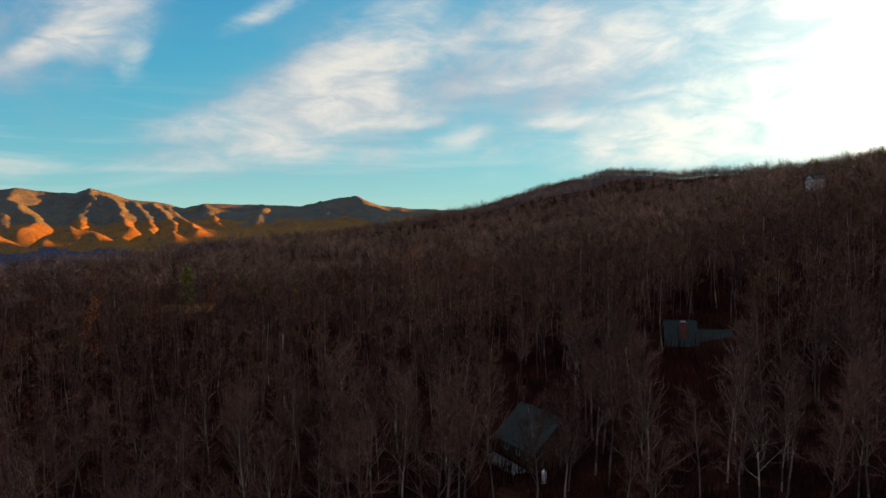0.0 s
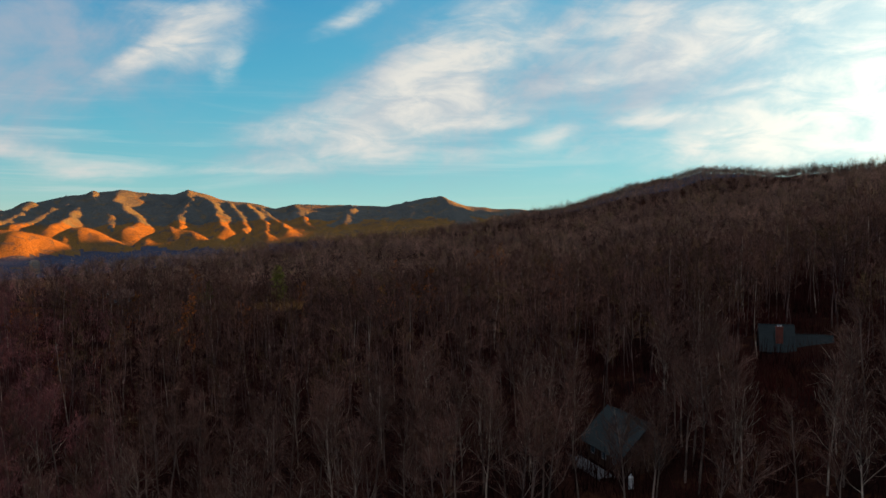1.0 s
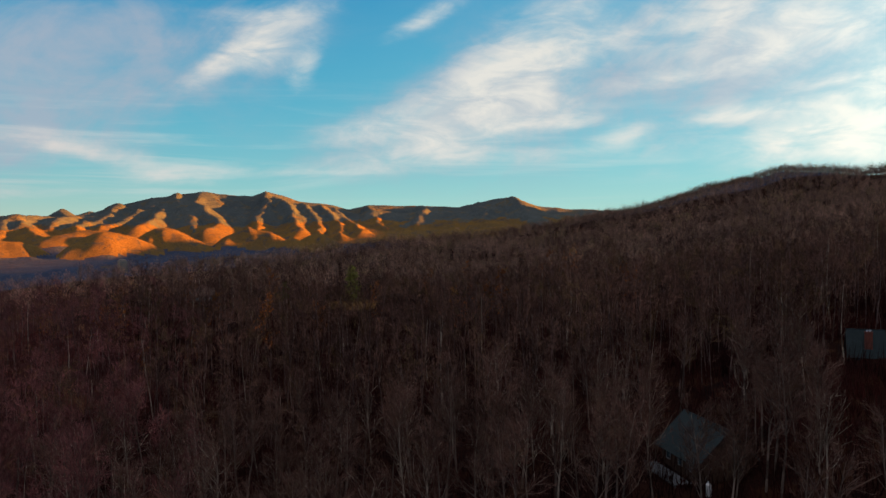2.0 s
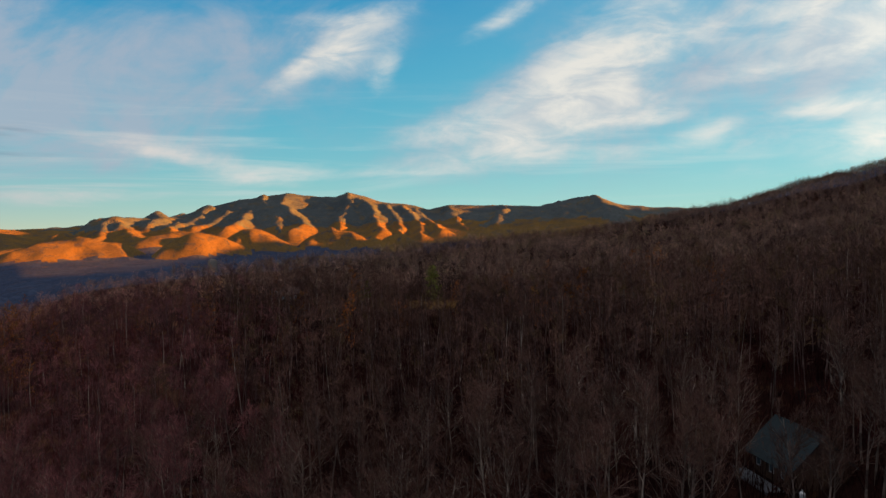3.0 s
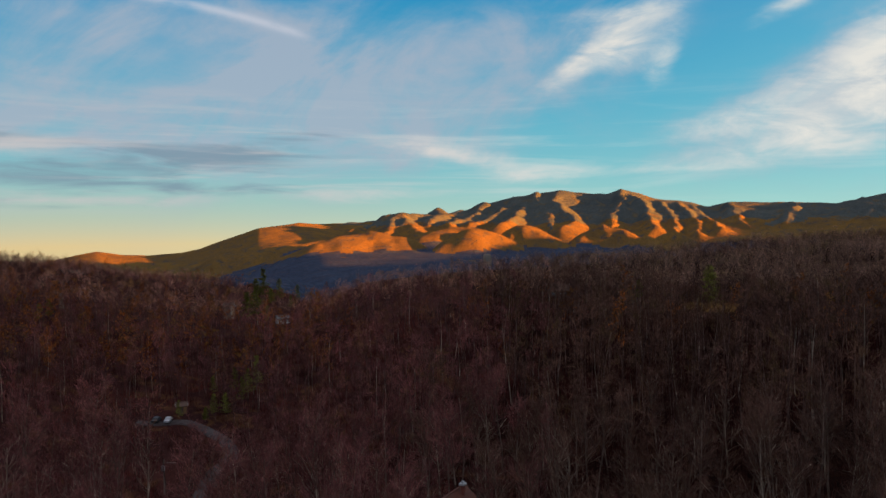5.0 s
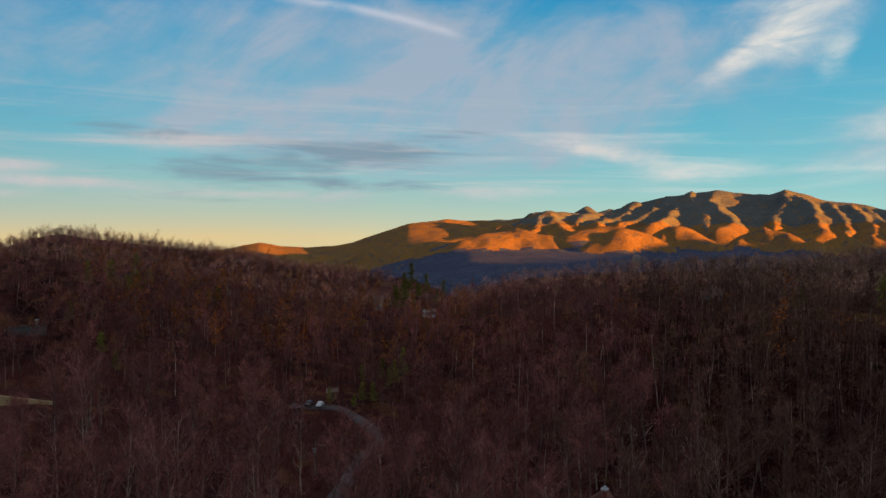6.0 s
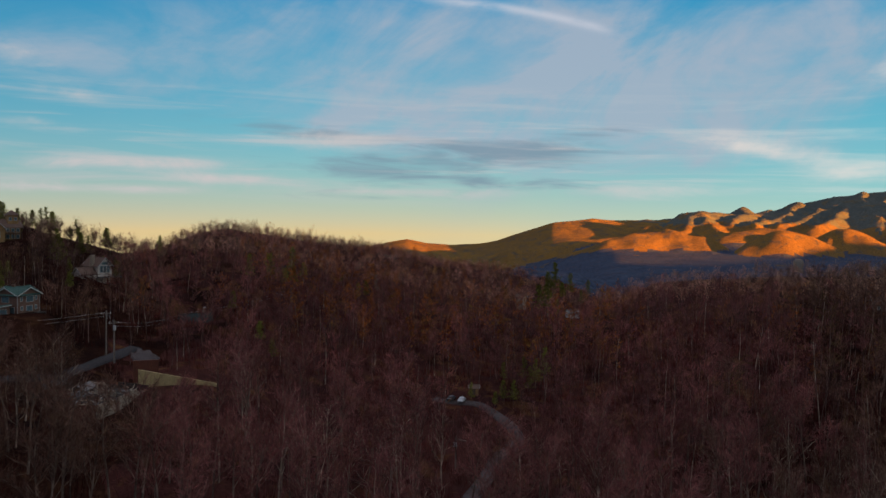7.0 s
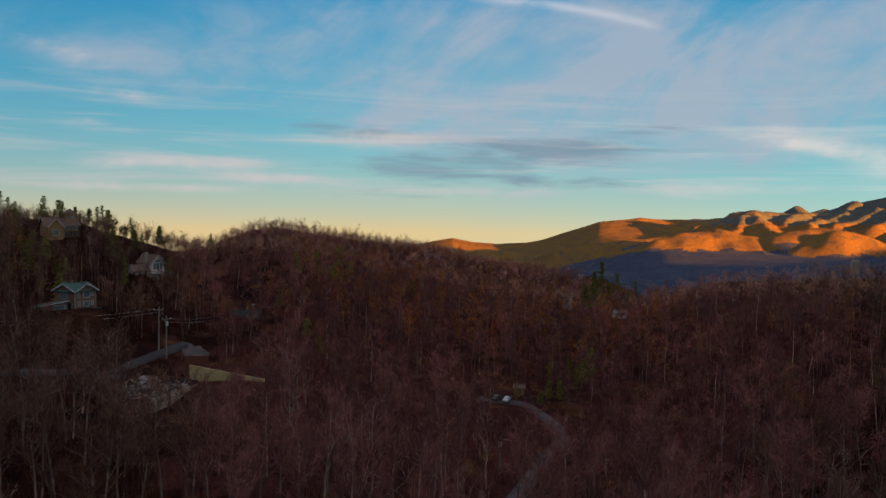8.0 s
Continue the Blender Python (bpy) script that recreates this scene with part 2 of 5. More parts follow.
ROOFING = material("green_grey_shingle", (0.026, 0.037, 0.040), (0.019, 0.028, 0.031), 0.6, 0.85, 14.0, 0.01, sheen=0.12)
LOG = material("brown_log", (0.085, 0.045, 0.028), (0.055, 0.030, 0.020), 0.9, 0.75, 12.0, 0.01)
GRAVEL = material("grey_gravel", (0.088, 0.076, 0.080), (0.062, 0.054, 0.058), 0.15, 0.95, 40.0, 0.02, third=(0.046, 0.036, 0.034), sheen=0.03)

# ---- land ----


def hashed(i, j, seed):
    h = (i.astype(np.int64) * 374761393 + j.astype(np.int64) * 668265263 + seed * 974634777) & 0x7FFFFFFF
    h = ((h ^ (h >> 13)) * 1274126177) & 0x7FFFFFFF
    return ((h ^ (h >> 16)) & 0xFFFF) / 65535.0


def bumps(x, y, seed=0):
    """Smooth value noise in 0..1."""
    i, j = np.floor(x), np.floor(y)
    u, v = x - i, y - j
    u, v = u * u * (3 - 2 * u), v * v * (3 - 2 * v)
    a = hashed(i, j, seed) * (1 - u) + hashed(i + 1, j, seed) * u
    b = hashed(i, j + 1, seed) * (1 - u) + hashed(i + 1, j + 1, seed) * u
    return a * (1 - v) + b * v


def rough_noise(x, y, octaves, seed=0):
    total, size, norm = 0.0, 1.0, 0.0
    for k in range(octaves):
        total = total + bumps(x * 2 ** k + 17.3 * k, y * 2 ** k - 9.1 * k, seed + k) * size
        norm += size
        size *= 0.5
    return total / norm


def step(t):
    t = np.clip(t, 0, 1)
    return t * t * (3 - 2 * t)


# bearing, land at 150 m (from eye level), distance of the near skyline, height of its tree tops in degrees
NEAR = np.array([
    (-130, -40, 500, 2.0), (-110, -36, 420, 1.0), (-93, -35, 390, -0.1), (-88, -37, 370, -0.4), (-85.5, -40, 340, -1.2), (-82, -40.5, 340, -2.5),
    (-80, -40.5, 400, -2.2), (-77, -40.5, 430, -1.2), (-75, -41, 440, -0.9), (-70, -44, 450, -1.45), (-66, -47, 465, -1.75), (-63.5, -48, 475, -2.05), (-60, -52, 470, -3.0),
    (-53.5, -53, 440, -4.2), (-50, -53, 400, -5.5), (-47, -53, 380, -5.7)])
# ridge from bearing 45 on is out of view, raised to shade the woods
NEAR_RIGHT = np.array([
    (-43.5, -52, 400, -4.3), (-36, -50, 430, -3.5), (-29, -51, 450, -3.1), (-23, -51, 470, -2.5), (-16, -49, 520, -1.9), (-7.5, -45, 640, -1.2),
    (-3.5, -42, 720, -0.6), (0.7, -41, 800, 0.3), (3.6, -40, 860, 0.8), (7.4, -39, 950, 2.0), (10.3, -37, 1000, 2.5), (12.1, -36, 1000, 3.1),
    (17, -34, 760, 2.7), (21.5, -32, 640, 2.9), (27, -30, 540, 3.3), (31, -28, 520, 3.8), (45, -15, 600, 9.0), (62, 0, 650, 13.0), (90, 5, 600, 13.0), (125, -10, 600, 8.0)])
# bearing and height in degrees of the far crest
CREST = np.array([
    (-130, -3.3), (-69, -3.2), (-66.5, -2.7), (-64.5, -2.4), (-63.2, -2.1), (-62.0, -1.9), (-60.5, -2.15), (-58.7, -2.25), (-56.4, -2.1), (-55.3, -1.9), (-53.3, -1.2), (-51.2, -0.5), (-48.3, -0.12), (-46.5, -0.3), (-43.3, -0.08), (-40.8, 0.15),
    (-38.9, 0.1), (-36.2, 0.6), (-32.4, 1.6), (-30, 1.85), (-29, 2.0), (-26.5, 1.7), (-25.6, 1.72), (-24.6, 2.0), (-23, 1.6), (-22.4, 1.3), (-20.0, 0.98), (-18.6, 0.62),
    # from bearing 4 to 30 the crest is hidden, raised to block the sun
    (-17.3, 0.95), (-10.4, 0.8), (-8.6, 1.15), (-6.9, 1.4), (-4.5, 0.7), (-2.3, 0.5), (1, 0.3), (4, 0.6), (6, 1.3), (8, 2.0), (10, 2.4), (15, 2.4), (22, 2.5), (30, 2.8), (45, 1.0), (130, 1.0)])
# broad wooded hills of the middle distance: bearing, distance, height of the top in degrees, half width in degrees, half depth in metres
# the last five are out of sight, added to block the low sun
HILLS = [(-52.0, 950, -3.5, 6.0, 210), (-42.5, 1000, -4.0, 5.0, 230), (-60.0, 1300, -3.5, 5.0, 220), (-37.0, 1300, -3.1, 5.0, 240), (6.5, 1010, 0.85, 4.5, 200), (18.0, 1550, 2.55, 5.0, 200),
         (46.0, 1200, 9.5, 15.0, 800), (37.0, 1500, 6.0, 6.0, 380), (75.0, 900, 11.0, 20.0, 480)]
# ridge lines of the mountain spurs: steepness and roundness of the flanks, then bearing, distance, height in degrees down the line
SPURS = [
    (0.62, 3, (-24.7, 4200, 2.02), (-24.5, 3900, 1.05), (-24.9, 3600, 0.10), (-25.1, 3300, -0.87)),
    (0.66, 2, (-23.9, 4150, 1.65), (-23.2, 3850, 1.03), (-22.6, 3600, 0.20), (-22.2, 3300, -0.80)),
    (0.66, 2, (-22.2, 4150, 1.15), (-21.5, 3850, 0.64), (-21.0, 3600, -0.20), (-20.7, 3300, -1.07)),
    (0.66, 2, (-20.9, 4150, 0.98), (-20.3, 3850, 0.49), (-19.6, 3600, -0.30), (-19.2, 3300, -1.10)),
    (0.66, 2, (-19.9, 4150, 0.75), (-19.3, 3850, 0.11), (-18.6, 3600, -0.40), (-17.9, 3350, -0.88)),
    (0.50, 3, (-28.9, 4200, 1.97), (-29.4, 3950, 1.38), (-28.9, 3750, 0.90), (-28.3, 3600, 0.30), (-28.0, 3450, -0.21), (-28.3, 3250, -0.70)),
    (0.55, 3, (-30.5, 4200, 1.92), (-30.8, 3950, 1.16), (-31.8, 3700, 0.40), (-33.0, 3350, -0.47)),
    (0.60, 2, (-30.8, 3950, 1.10), (-30.0, 3700, 0.45), (-29.6, 3400, -0.40)),
    (0.55, 3, (-32.3, 4200, 1.60), (-32.3, 3950, 0.95), (-33.5, 3700, 0.30), (-35.1, 3400, -0.42)),
    (0.55, 3, (-34.5, 4150, 1.20), (-34.8, 3900, 0.60), (-36.0, 3600, 0.00), (-37.0, 3300, -0.60)),
    (0.50, 4, (-37.8, 3900, 0.68), (-37.9, 3700, 0.30), (-38.5, 3400, -0.40)),
    (0.50, 4, (-36.4, 4000, 0.66), (-36.6, 3700, 0.10), (-37.2, 3400, -0.50)),
    (0.42, 3, (-44.2, 3400, -0.80), (-42.5, 3500, -0.25), (-40.8, 3600, 0.50), (-38.6, 3650, 0.10)),
    (0.46, 3, (-40.8, 3600, 0.50), (-40.2, 3400, -0.20), (-39.5, 3100, -1.00)),
    (0.46, 3, (-40.8, 3600, 0.50), (-41.6, 3300, -0.60), (-42.2, 3050, -1.20)),
    (0.45, 3, (-6.4, 4200, 1.47), (-5.6, 3950, 0.90), (-5.2, 3700, 0.20)),
    (0.45, 3, (-8.9, 4200, 1.09), (-8.6, 3900, 0.50), (-9.0, 3600, -0.30)),
    (0.45, 3, (-13.5, 4200, 0.84), (-13.2, 3900, 0.30), (-13.5, 3600, -0.50)),
    (0.50, 3, (-17.3, 4200, 0.95), (-16.9, 3900, 0.30), (-16.4, 3600, -0.60)),
    # rounded foothills before the mountain
    (0.62, 27, (-36.6, 2600, -1.60), (-35.3, 2600, -0.85), (-34.2, 2600, -1.10), (-33.0, 2550, -1.90)),
    (0.60, 24, (-32.4, 2850, -0.90), (-31.6, 2850, -0.58), (-30.5, 2800, -1.05), (-29.8, 2750, -1.70)),
    (0.60, 21, (-27.5, 2900, -1.50), (-26.5, 2950, -0.90), (-25.8, 2950, -0.70), (-24.5, 2900, -1.10), (-23.5, 2850, -1.60)),
    (0.60, 18, (-23.8, 2600, -1.80), (-23.2, 2600, -1.43), (-22.6, 2550, -1.90)),
    (0.60, 21, (-21.8, 2700, -1.40), (-21.0, 2700, -1.15), (-20.0, 2650, -1.45), (-19.3, 2600, -2.00)),
    (0.52, 30, (-46.9, 2600, -1.69), (-44.8, 2650, -1.20), (-42.9, 2700, -1.00), (-41.2, 2650, -1.40), (-39.8, 2550, -2.30)),
    (0.50, 27, (-17.0, 2900, -1.70), (-15.0, 2900, -1.60), (-12.5, 2900, -1.80)),
    (0.45, 27, (-53.0, 3000, -2.30), (-49.0, 3000, -1.75), (-46.5, 3000, -1.45)),
    (0.50, 24, (-39.5, 3050, -1.10), (-38.2, 3000, -0.85), (-36.8, 3050, -0.70), (-35.2, 3000, -0.85)),
    # long unseen ridge added beyond the near skyline, keeping sun off the valley floor
    (0.50, 36, (3.0, 3000, 0.0), (7.0, 2950, 1.60), (10.0, 2900, 2.20), (14.0, 2850, 2.35), (20.0, 2800, 2.35), (28.0, 2700, 2.90), (36.0, 2500, 4.00), (48.0, 2200, 6.00))]
FLOOR = -112.0
# level shelves under houses: bearing, distance, height, half width in degrees, half depth
SHELVES = [(6.6, 130, -42.6, 4.5, 13), (-88.6, 203, -24.6, 3.4, 17), (-83.9, 303, -26.8, 2.2, 20), (-77.2, 262, -41.0, 2.4, 20), (-37.4, 104, -45.0, 4.5, 12), (-78.6, 171, -37.8, 3.4, 9), (-49.6, 352, -46.0, 1.4, 14)]


def land(x, y):
    """Height of the ground at a place, in metres."""
    x, y = np.asarray(x, float), np.asarray(y, float)
    r = np.maximum(np.hypot(x, y), 1.0)
    az = np.degrees(np.arctan2(x, y))
    az = np.where(az > 130, az - 360, az)
    table = np.vstack([NEAR, NEAR_RIGHT])
    z150, rc, top = (np.interp(az, table[:, 0], table[:, k]) for k in (1, 2, 3))
    zc = rc * np.tan(np.radians(top)) - 4.5
    s = np.clip((r - 150) / (rc - 150), 0, 1)
    near = np.where(r < 150, z150 + (-54 - z150) * (1 - r / 150), z150 + (zc - z150) * (0.55 * s + 0.45 * s * s * (3 - 2 * s)))
    past = np.maximum(r - rc, 0)
    near = near - 0.30 * past * past / (past + 60)
    lumps = rough_noise(x / 70, y / 70, 4, 5) - 0.5
    near = near + lumps * 7.0 * step((r - 60) / 120)
    for a, d, level, wide, deep in SHELVES:
        near = near + (level - near) * np.exp(-(((az - a) / wide) ** 2 + ((r - d) / deep) ** 2) ** 2)
    # far mountain wall with spurs that run down from the crest
    crest = np.interp(az, CREST[:, 0], CREST[:, 1])
    far_r = 3850.0 + 400.0 * step((az + 52.0) / 8.0)
    zf = far_r * np.tan(np.radians(crest))
    base = FLOOR - 130.0 * step((-46.0 - az) / 12.0) * step((r - 800) / 900)
    u = np.clip((far_r - r) / (950.0 + 450.0 * step((az + 44.0) / 8.0)), 0, 1)
    ripple = (rough_noise(az * 1.3, az * 0.7, 3, 61) - 0.5) * 9.0 * step((az + 50.0) / 6.0) * step(1 - u * 3)
    rise = (zf - base) * (1 - u) ** (1.0 + 0.75 * step((az + 45.0) / 6.0)) + ripple
    rise = np.where(r > far_r, (zf - base) + ripple - 0.35 * (r - far_r), rise)
    far = base + np.maximum(rise, -40) + (rough_noise(x / 260, y / 260, 3, 31) - 0.5) * 14
    wx = x + (rough_noise(x / 170, y / 170, 3, 71) - 0.5) * 95
    wy = y + (rough_noise(x / 170, y / 170, 3, 72) - 0.5) * 95
    for steep, soft, *line in SPURS:
        pts = [(d * math.sin(math.radians(a)), d * math.cos(math.radians(a)), d * math.tan(math.radians(e))) for a, d, e in line]
        for p, q in zip(pts[:-1], pts[1:]):
            dx, dy = q[0] - p[0], q[1] - p[1]
            t = np.clip(((wx - p[0]) * dx + (wy - p[1]) * dy) / (dx * dx + dy * dy), 0, 1)
            away = np.hypot(wx - p[0] - t * dx, wy - p[1] - t * dy)
            flank = p[2] + (q[2] - p[2]) * t - steep * (np.sqrt(away * away + soft * soft) - soft)
            far = np.where(far - flank > 30, far, 0.5 * (far + flank + np.sqrt((far - flank) ** 2 + 16.0)))
    az_w = az + (rough_noise(az * 0.5, r / 300, 3, 51) - 0.5) * 2.6
    r_w = r + (rough_noise(az * 0.6, r / 260, 3, 52) - 0.5) * 330
    for a, d, e, wide, deep in HILLS:
        h = d * math.tan(math.radians(e))
        k = ((az_w - a) / (wide * 1.45)) ** 2 + ((r_w - d) / (deep * 1.3)) ** 2
        hill = base + (h - base) * 1.06 * (1 / (1 + k) ** 1.5 - 0.09)
        far = np.where(k < 5, np.maximum(far, hill), far)
    gullies = 0.0
    for size, deep, seed in ((150, 14, 13), (72, 15, 14), (38, 9, 15)):
        gullies = gullies + deep * (0.5 - np.abs(2 * bumps((wx * 0.93 + wy * 0.36) / size, (wy * 0.93 - wx * 0.36) / (size * 1.7), seed) - 1))
    far = far + gullies * (0.15 + 0.85 * step((az + 50.0) / 10.0)) * step((far - base) / 120.0) * step((r - 2000) / 400) * step((far_r - 20 - r) / 160)
    far = np.where(r < 700, FLOOR, far)
    return EYE[2] + np.maximum(near, far)


def mesh_of(name, verts, faces, mats, smooth=False, slots=None):
    me = bpy.data.meshes.new(name)
    me.from_pydata(verts, [], faces)
    for m in mats:
        me.materials.append(m)
    if slots is not None:
        me.polygons.foreach_set("material_index", np.asarray(slots, np.int32))
    if smooth:
        me.polygons.foreach_set("use_smooth", np.ones(len(me.polygons), bool))
    me.update()
    return me


def shade_zone(x, y):
    """1 where the wood is painted duller for shade and grows taller, 0 for the redder wood of the open valley."""
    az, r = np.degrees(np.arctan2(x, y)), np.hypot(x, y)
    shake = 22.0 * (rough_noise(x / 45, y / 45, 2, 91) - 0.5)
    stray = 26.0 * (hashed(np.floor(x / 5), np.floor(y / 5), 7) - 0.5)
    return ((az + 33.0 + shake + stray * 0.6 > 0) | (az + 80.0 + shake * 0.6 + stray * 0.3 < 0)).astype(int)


def build_ground():
    az = np.concatenate([np.arange(-97, 35, 0.19), np.arange(35, 130, 2.5), np.arange(130, 262.9, 5.0)])
    r = np.concatenate([np.geomspace(4, 120, 14), np.geomspace(124, 700, 150), np.geomspace(706, 1100, 60), np.geomspace(1112, 2200, 32), np.linspace(2218, 4300, 136), np.linspace(4320, 4940, 24)])
    A, R = np.meshgrid(np.radians(az), r)
    X, Y = R * np.sin(A), R * np.cos(A)
    Z = land(X, Y)
    verts = np.stack([X, Y, Z], -1).reshape(-1, 3)
    rows, cols = A.shape
    i = np.arange(rows - 1)[:, None] * cols
    j = np.arange(cols)[None, :]
    k = (j + 1) % cols
    faces = np.stack([i + j, i + k, i + cols + k, i + cols + j], -1).reshape(-1, 4)[:, ::-1]
    bearing = np.degrees(A)
    high = Z - EYE[2] - FLOOR + 130.0 * step((-46.0 - bearing) / 12.0) * step((R - 800) / 900)
    mottle = (rough_noise(X / 150, Y / 150, 3, 77) - 0.5)
    # land coloured by zone: haze blue far off, sun-warmed hills, darkened litter
    kind = np.where(R > 800, 1, np.where(shade_zone(X.ravel(), Y.ravel()).reshape(X.shape) > 0, 0, 4))
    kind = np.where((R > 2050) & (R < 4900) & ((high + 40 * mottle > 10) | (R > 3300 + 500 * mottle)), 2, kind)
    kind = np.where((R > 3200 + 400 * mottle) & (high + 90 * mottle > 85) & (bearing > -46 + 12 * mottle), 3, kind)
    slots = kind[:-1].ravel()
    centre = len(verts)
    verts = np.vstack([verts, [(0, 0, land(0.1, 0.1))]])
    faces = faces.tolist() + [(centre, int(b), int(a)) for a, b in zip(range(cols), np.roll(range(cols), -1))]
    slots = np.concatenate([slots, np.zeros(cols, int)])
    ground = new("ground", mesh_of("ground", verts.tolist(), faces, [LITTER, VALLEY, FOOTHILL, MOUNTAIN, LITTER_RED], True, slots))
    tagged(ground, "brown leaf-littered hills rising to wooded mountains", "ground", kind="structure")


build_ground()

# ---- woods ----


def tubes(rows, sides):
    """Tapered prisms, one for each row (start, end, start radius, end radius)."""
    verts, faces = [], []
    for a, b, ra, rb in rows:
        d = (b - a)
        d = d / (np.linalg.norm(d) + 1e-9)
        s = np.cross(d, (0.31, 0.77, 0.55) if abs(d[2]) > 0.8 else (0, 0, 1.0))
        s /= np.linalg.norm(s) + 1e-9
        t = np.cross(d, s)
        o = len(verts)
        ring = [(math.cos(2 * math.pi * q / sides), math.sin(2 * math.pi * q / sides)) for q in range(sides)]
        verts += [tuple(a + ra * (c * s + e * t)) for c, e in ring]
        if rb <= 0:
            verts.append(tuple(b))
            faces += [(o + q, o + (q + 1) % sides, o + sides) for q in range(sides)]
        else:
            verts += [tuple(b + rb * (c * s + e * t)) for c, e in ring]
            faces += [(o + q, o + (q + 1) % sides, o + sides + (q + 1) % sides, o + sides + q) for q in range(sides)]
    return verts, faces


def merged(*shapes):
    verts, faces = [], []
    for v, f in shapes:
        o = len(verts)
        verts += list(v)
        faces += [tuple(q + o for q in face) for face in f]
    return verts, faces


def bent(rng, start, way, length, pieces, radius, thin, up=0.12, sway=0.14):
    """A limb that wanders and turns upwards."""
    rows, p, d = [], np.array(start, float), np.array(way, float)
    for k in range(pieces):
        q = p + d * length / pieces
        rows.append((p, q, radius + (thin - radius) * k / pieces, radius + (thin - radius) * (k + 1) / pieces))
        d = d + rng.normal(0, sway, 3) + np.array((0, 0, up))
        d /= np.linalg.norm(d)
        p = q
    return rows


def sideways(rng, d, angle):
    """A direction that leaves d by an angle, to a random side."""
    s = np.cross(d, rng.normal(0, 1, 3))
    s /= np.linalg.norm(s) + 1e-9
    return d * math.cos(angle) + s * math.sin(angle)


def bare_tree(seed, height, limbs, twigs_each, first=0.38, lean=0.05, spread=0.30, twig=0.022):
    """Skeleton of a leafless broadleaf tree: trunk and limbs, and the fine twigs."""
    rng = np.random.default_rng(seed)
    radius = height * 0.0095
    wood = bent(rng, (0, 0, -0.6), (rng.normal(0, lean), rng.normal(0, lean), 1.0), height * 0.93, 7, radius, 0.03, 0.10, 0.05)
    tips, trunk = [], list(wood)
    for k in range(limbs):
        f = first + (0.97 - first) * (k + rng.random()) / limbs
        a, b, ra, rb = trunk[min(6, int(f * 7))]
        p = a + (b - a) * (f * 7 - int(f * 7))
        d = sideways(rng, np.array((0, 0, 1.0)), rng.uniform(0.4, 0.95))
        long = height * spread * (1.15 - 0.75 * f) * rng.uniform(0.7, 1.25)
        limb = bent(rng, p, d, long, 4, ra * 0.38, 0.022, 0.18, 0.30)
        wood += limb
        for side in range(2):
            a2, b2, r2, _ = limb[1 + side]
            fork = bent(rng, a2, sideways(rng, (b2 - a2) / np.linalg.norm(b2 - a2), rng.uniform(0.4, 0.9)), long * rng.uniform(0.35, 0.6), 2, r2 * 0.6, 0.016, 0.18, 0.2)
            wood += fork
            tips += fork
        tips += limb[1:]
    tips += trunk[5:]
    fine = []
    for a, b, ra, rb in tips:
        for q in range(twigs_each):
            p = a + (b - a) * rng.random()
            d = sideways(rng, (b - a) / np.linalg.norm(b - a), rng.uniform(0.35, 1.0)) + np.array((0, 0, 0.25))
            end = p + d * height * rng.uniform(0.035, 0.085)
            fine.append((p, end, twig, 0.0))
            for w in range(2):
                m = p + (end - p) * rng.uniform(0.25, 0.8)
                fine.append((m, m + sideways(rng, d / np.linalg.norm(d), rng.uniform(0.4, 0.9)) * height * rng.uniform(0.02, 0.05), twig * 0.7, 0.0))
    return wood, fine


def hazy_tree(seed, height, reach, twigs):
    """A distant leafless tree: slim trunk with a few rising limbs inside a loose round crown of twigs."""
    rng = np.random.default_rng(seed)
    wood = bent(rng, (0, 0, -0.6), (rng.normal(0, 0.05), rng.normal(0, 0.05), 1.0), height * 0.8, 2, 0.13, 0.07, 0.1, 0.05)
    middle = np.array((0, 0, height * 0.66))
    for k in range(4):
        t = 2 * math.pi * (k + rng.random()) / 4
        p = np.array((0, 0, height * rng.uniform(0.35, 0.6)))
        wood.append((p, p + np.array((math.cos(t) * reach * 0.7, math.sin(t) * reach * 0.7, height * 0.22)), 0.075, 0.03))
    fine = []
    for k in range(twigs):
        d = rng.normal(0, 1, 3)
        d /= np.linalg.norm(d)
        p = middle + d * np.array((reach, reach, height * 0.33)) * rng.uniform(0.25, 0.92)
        way = d * 0.7 + rng.normal(0, 0.55, 3) + np.array((0, 0, 0.55))
        fine.append((p, p + way / np.linalg.norm(way) * rng.uniform(0.9, 2.0), rng.uniform(0.045, 0.085), 0.0))
    return wood, fine


def pine(seed, height, whorls=11, spray=26, thin=1.0):
    """An evergreen: trunk, tiers of boughs and needle sprays along them."""
    rng = np.random.default_rng(seed)
    wood = bent(rng, (0, 0, -0.6), (0, 0, 1), height, 5, height * 0.011, 0.03, 0.05, 0.02)
    green = []
    for k in range(whorls):
        f = 0.25 + 0.73 * (k + rng.random() * 0.5) / whorls
        reach = height * 0.27 * (1.08 - f) ** 0.75 * rng.uniform(0.75, 1.2)
        for q in range(4):
            t = rng.uniform(0, 2 * math.pi)
            d = np.array((math.cos(t), math.sin(t), rng.uniform(-0.1, 0.3)))
            p = np.array((0, 0, height * f))
            bough = bent(rng, p, d / np.linalg.norm(d), reach, 2, 0.05, 0.015, 0.12, 0.1)
            wood += bough
            for w in range(spray):
                a, b, _, _ = bough[w % 2]
                m = a + (b - a) * rng.random()
                n = rng.normal(0, 1, 3)
                green.append((m, m + n / np.linalg.norm(n) * rng.uniform(0.35, 0.8) * thin, 0.09 * thin, 0.0))
    return wood, green


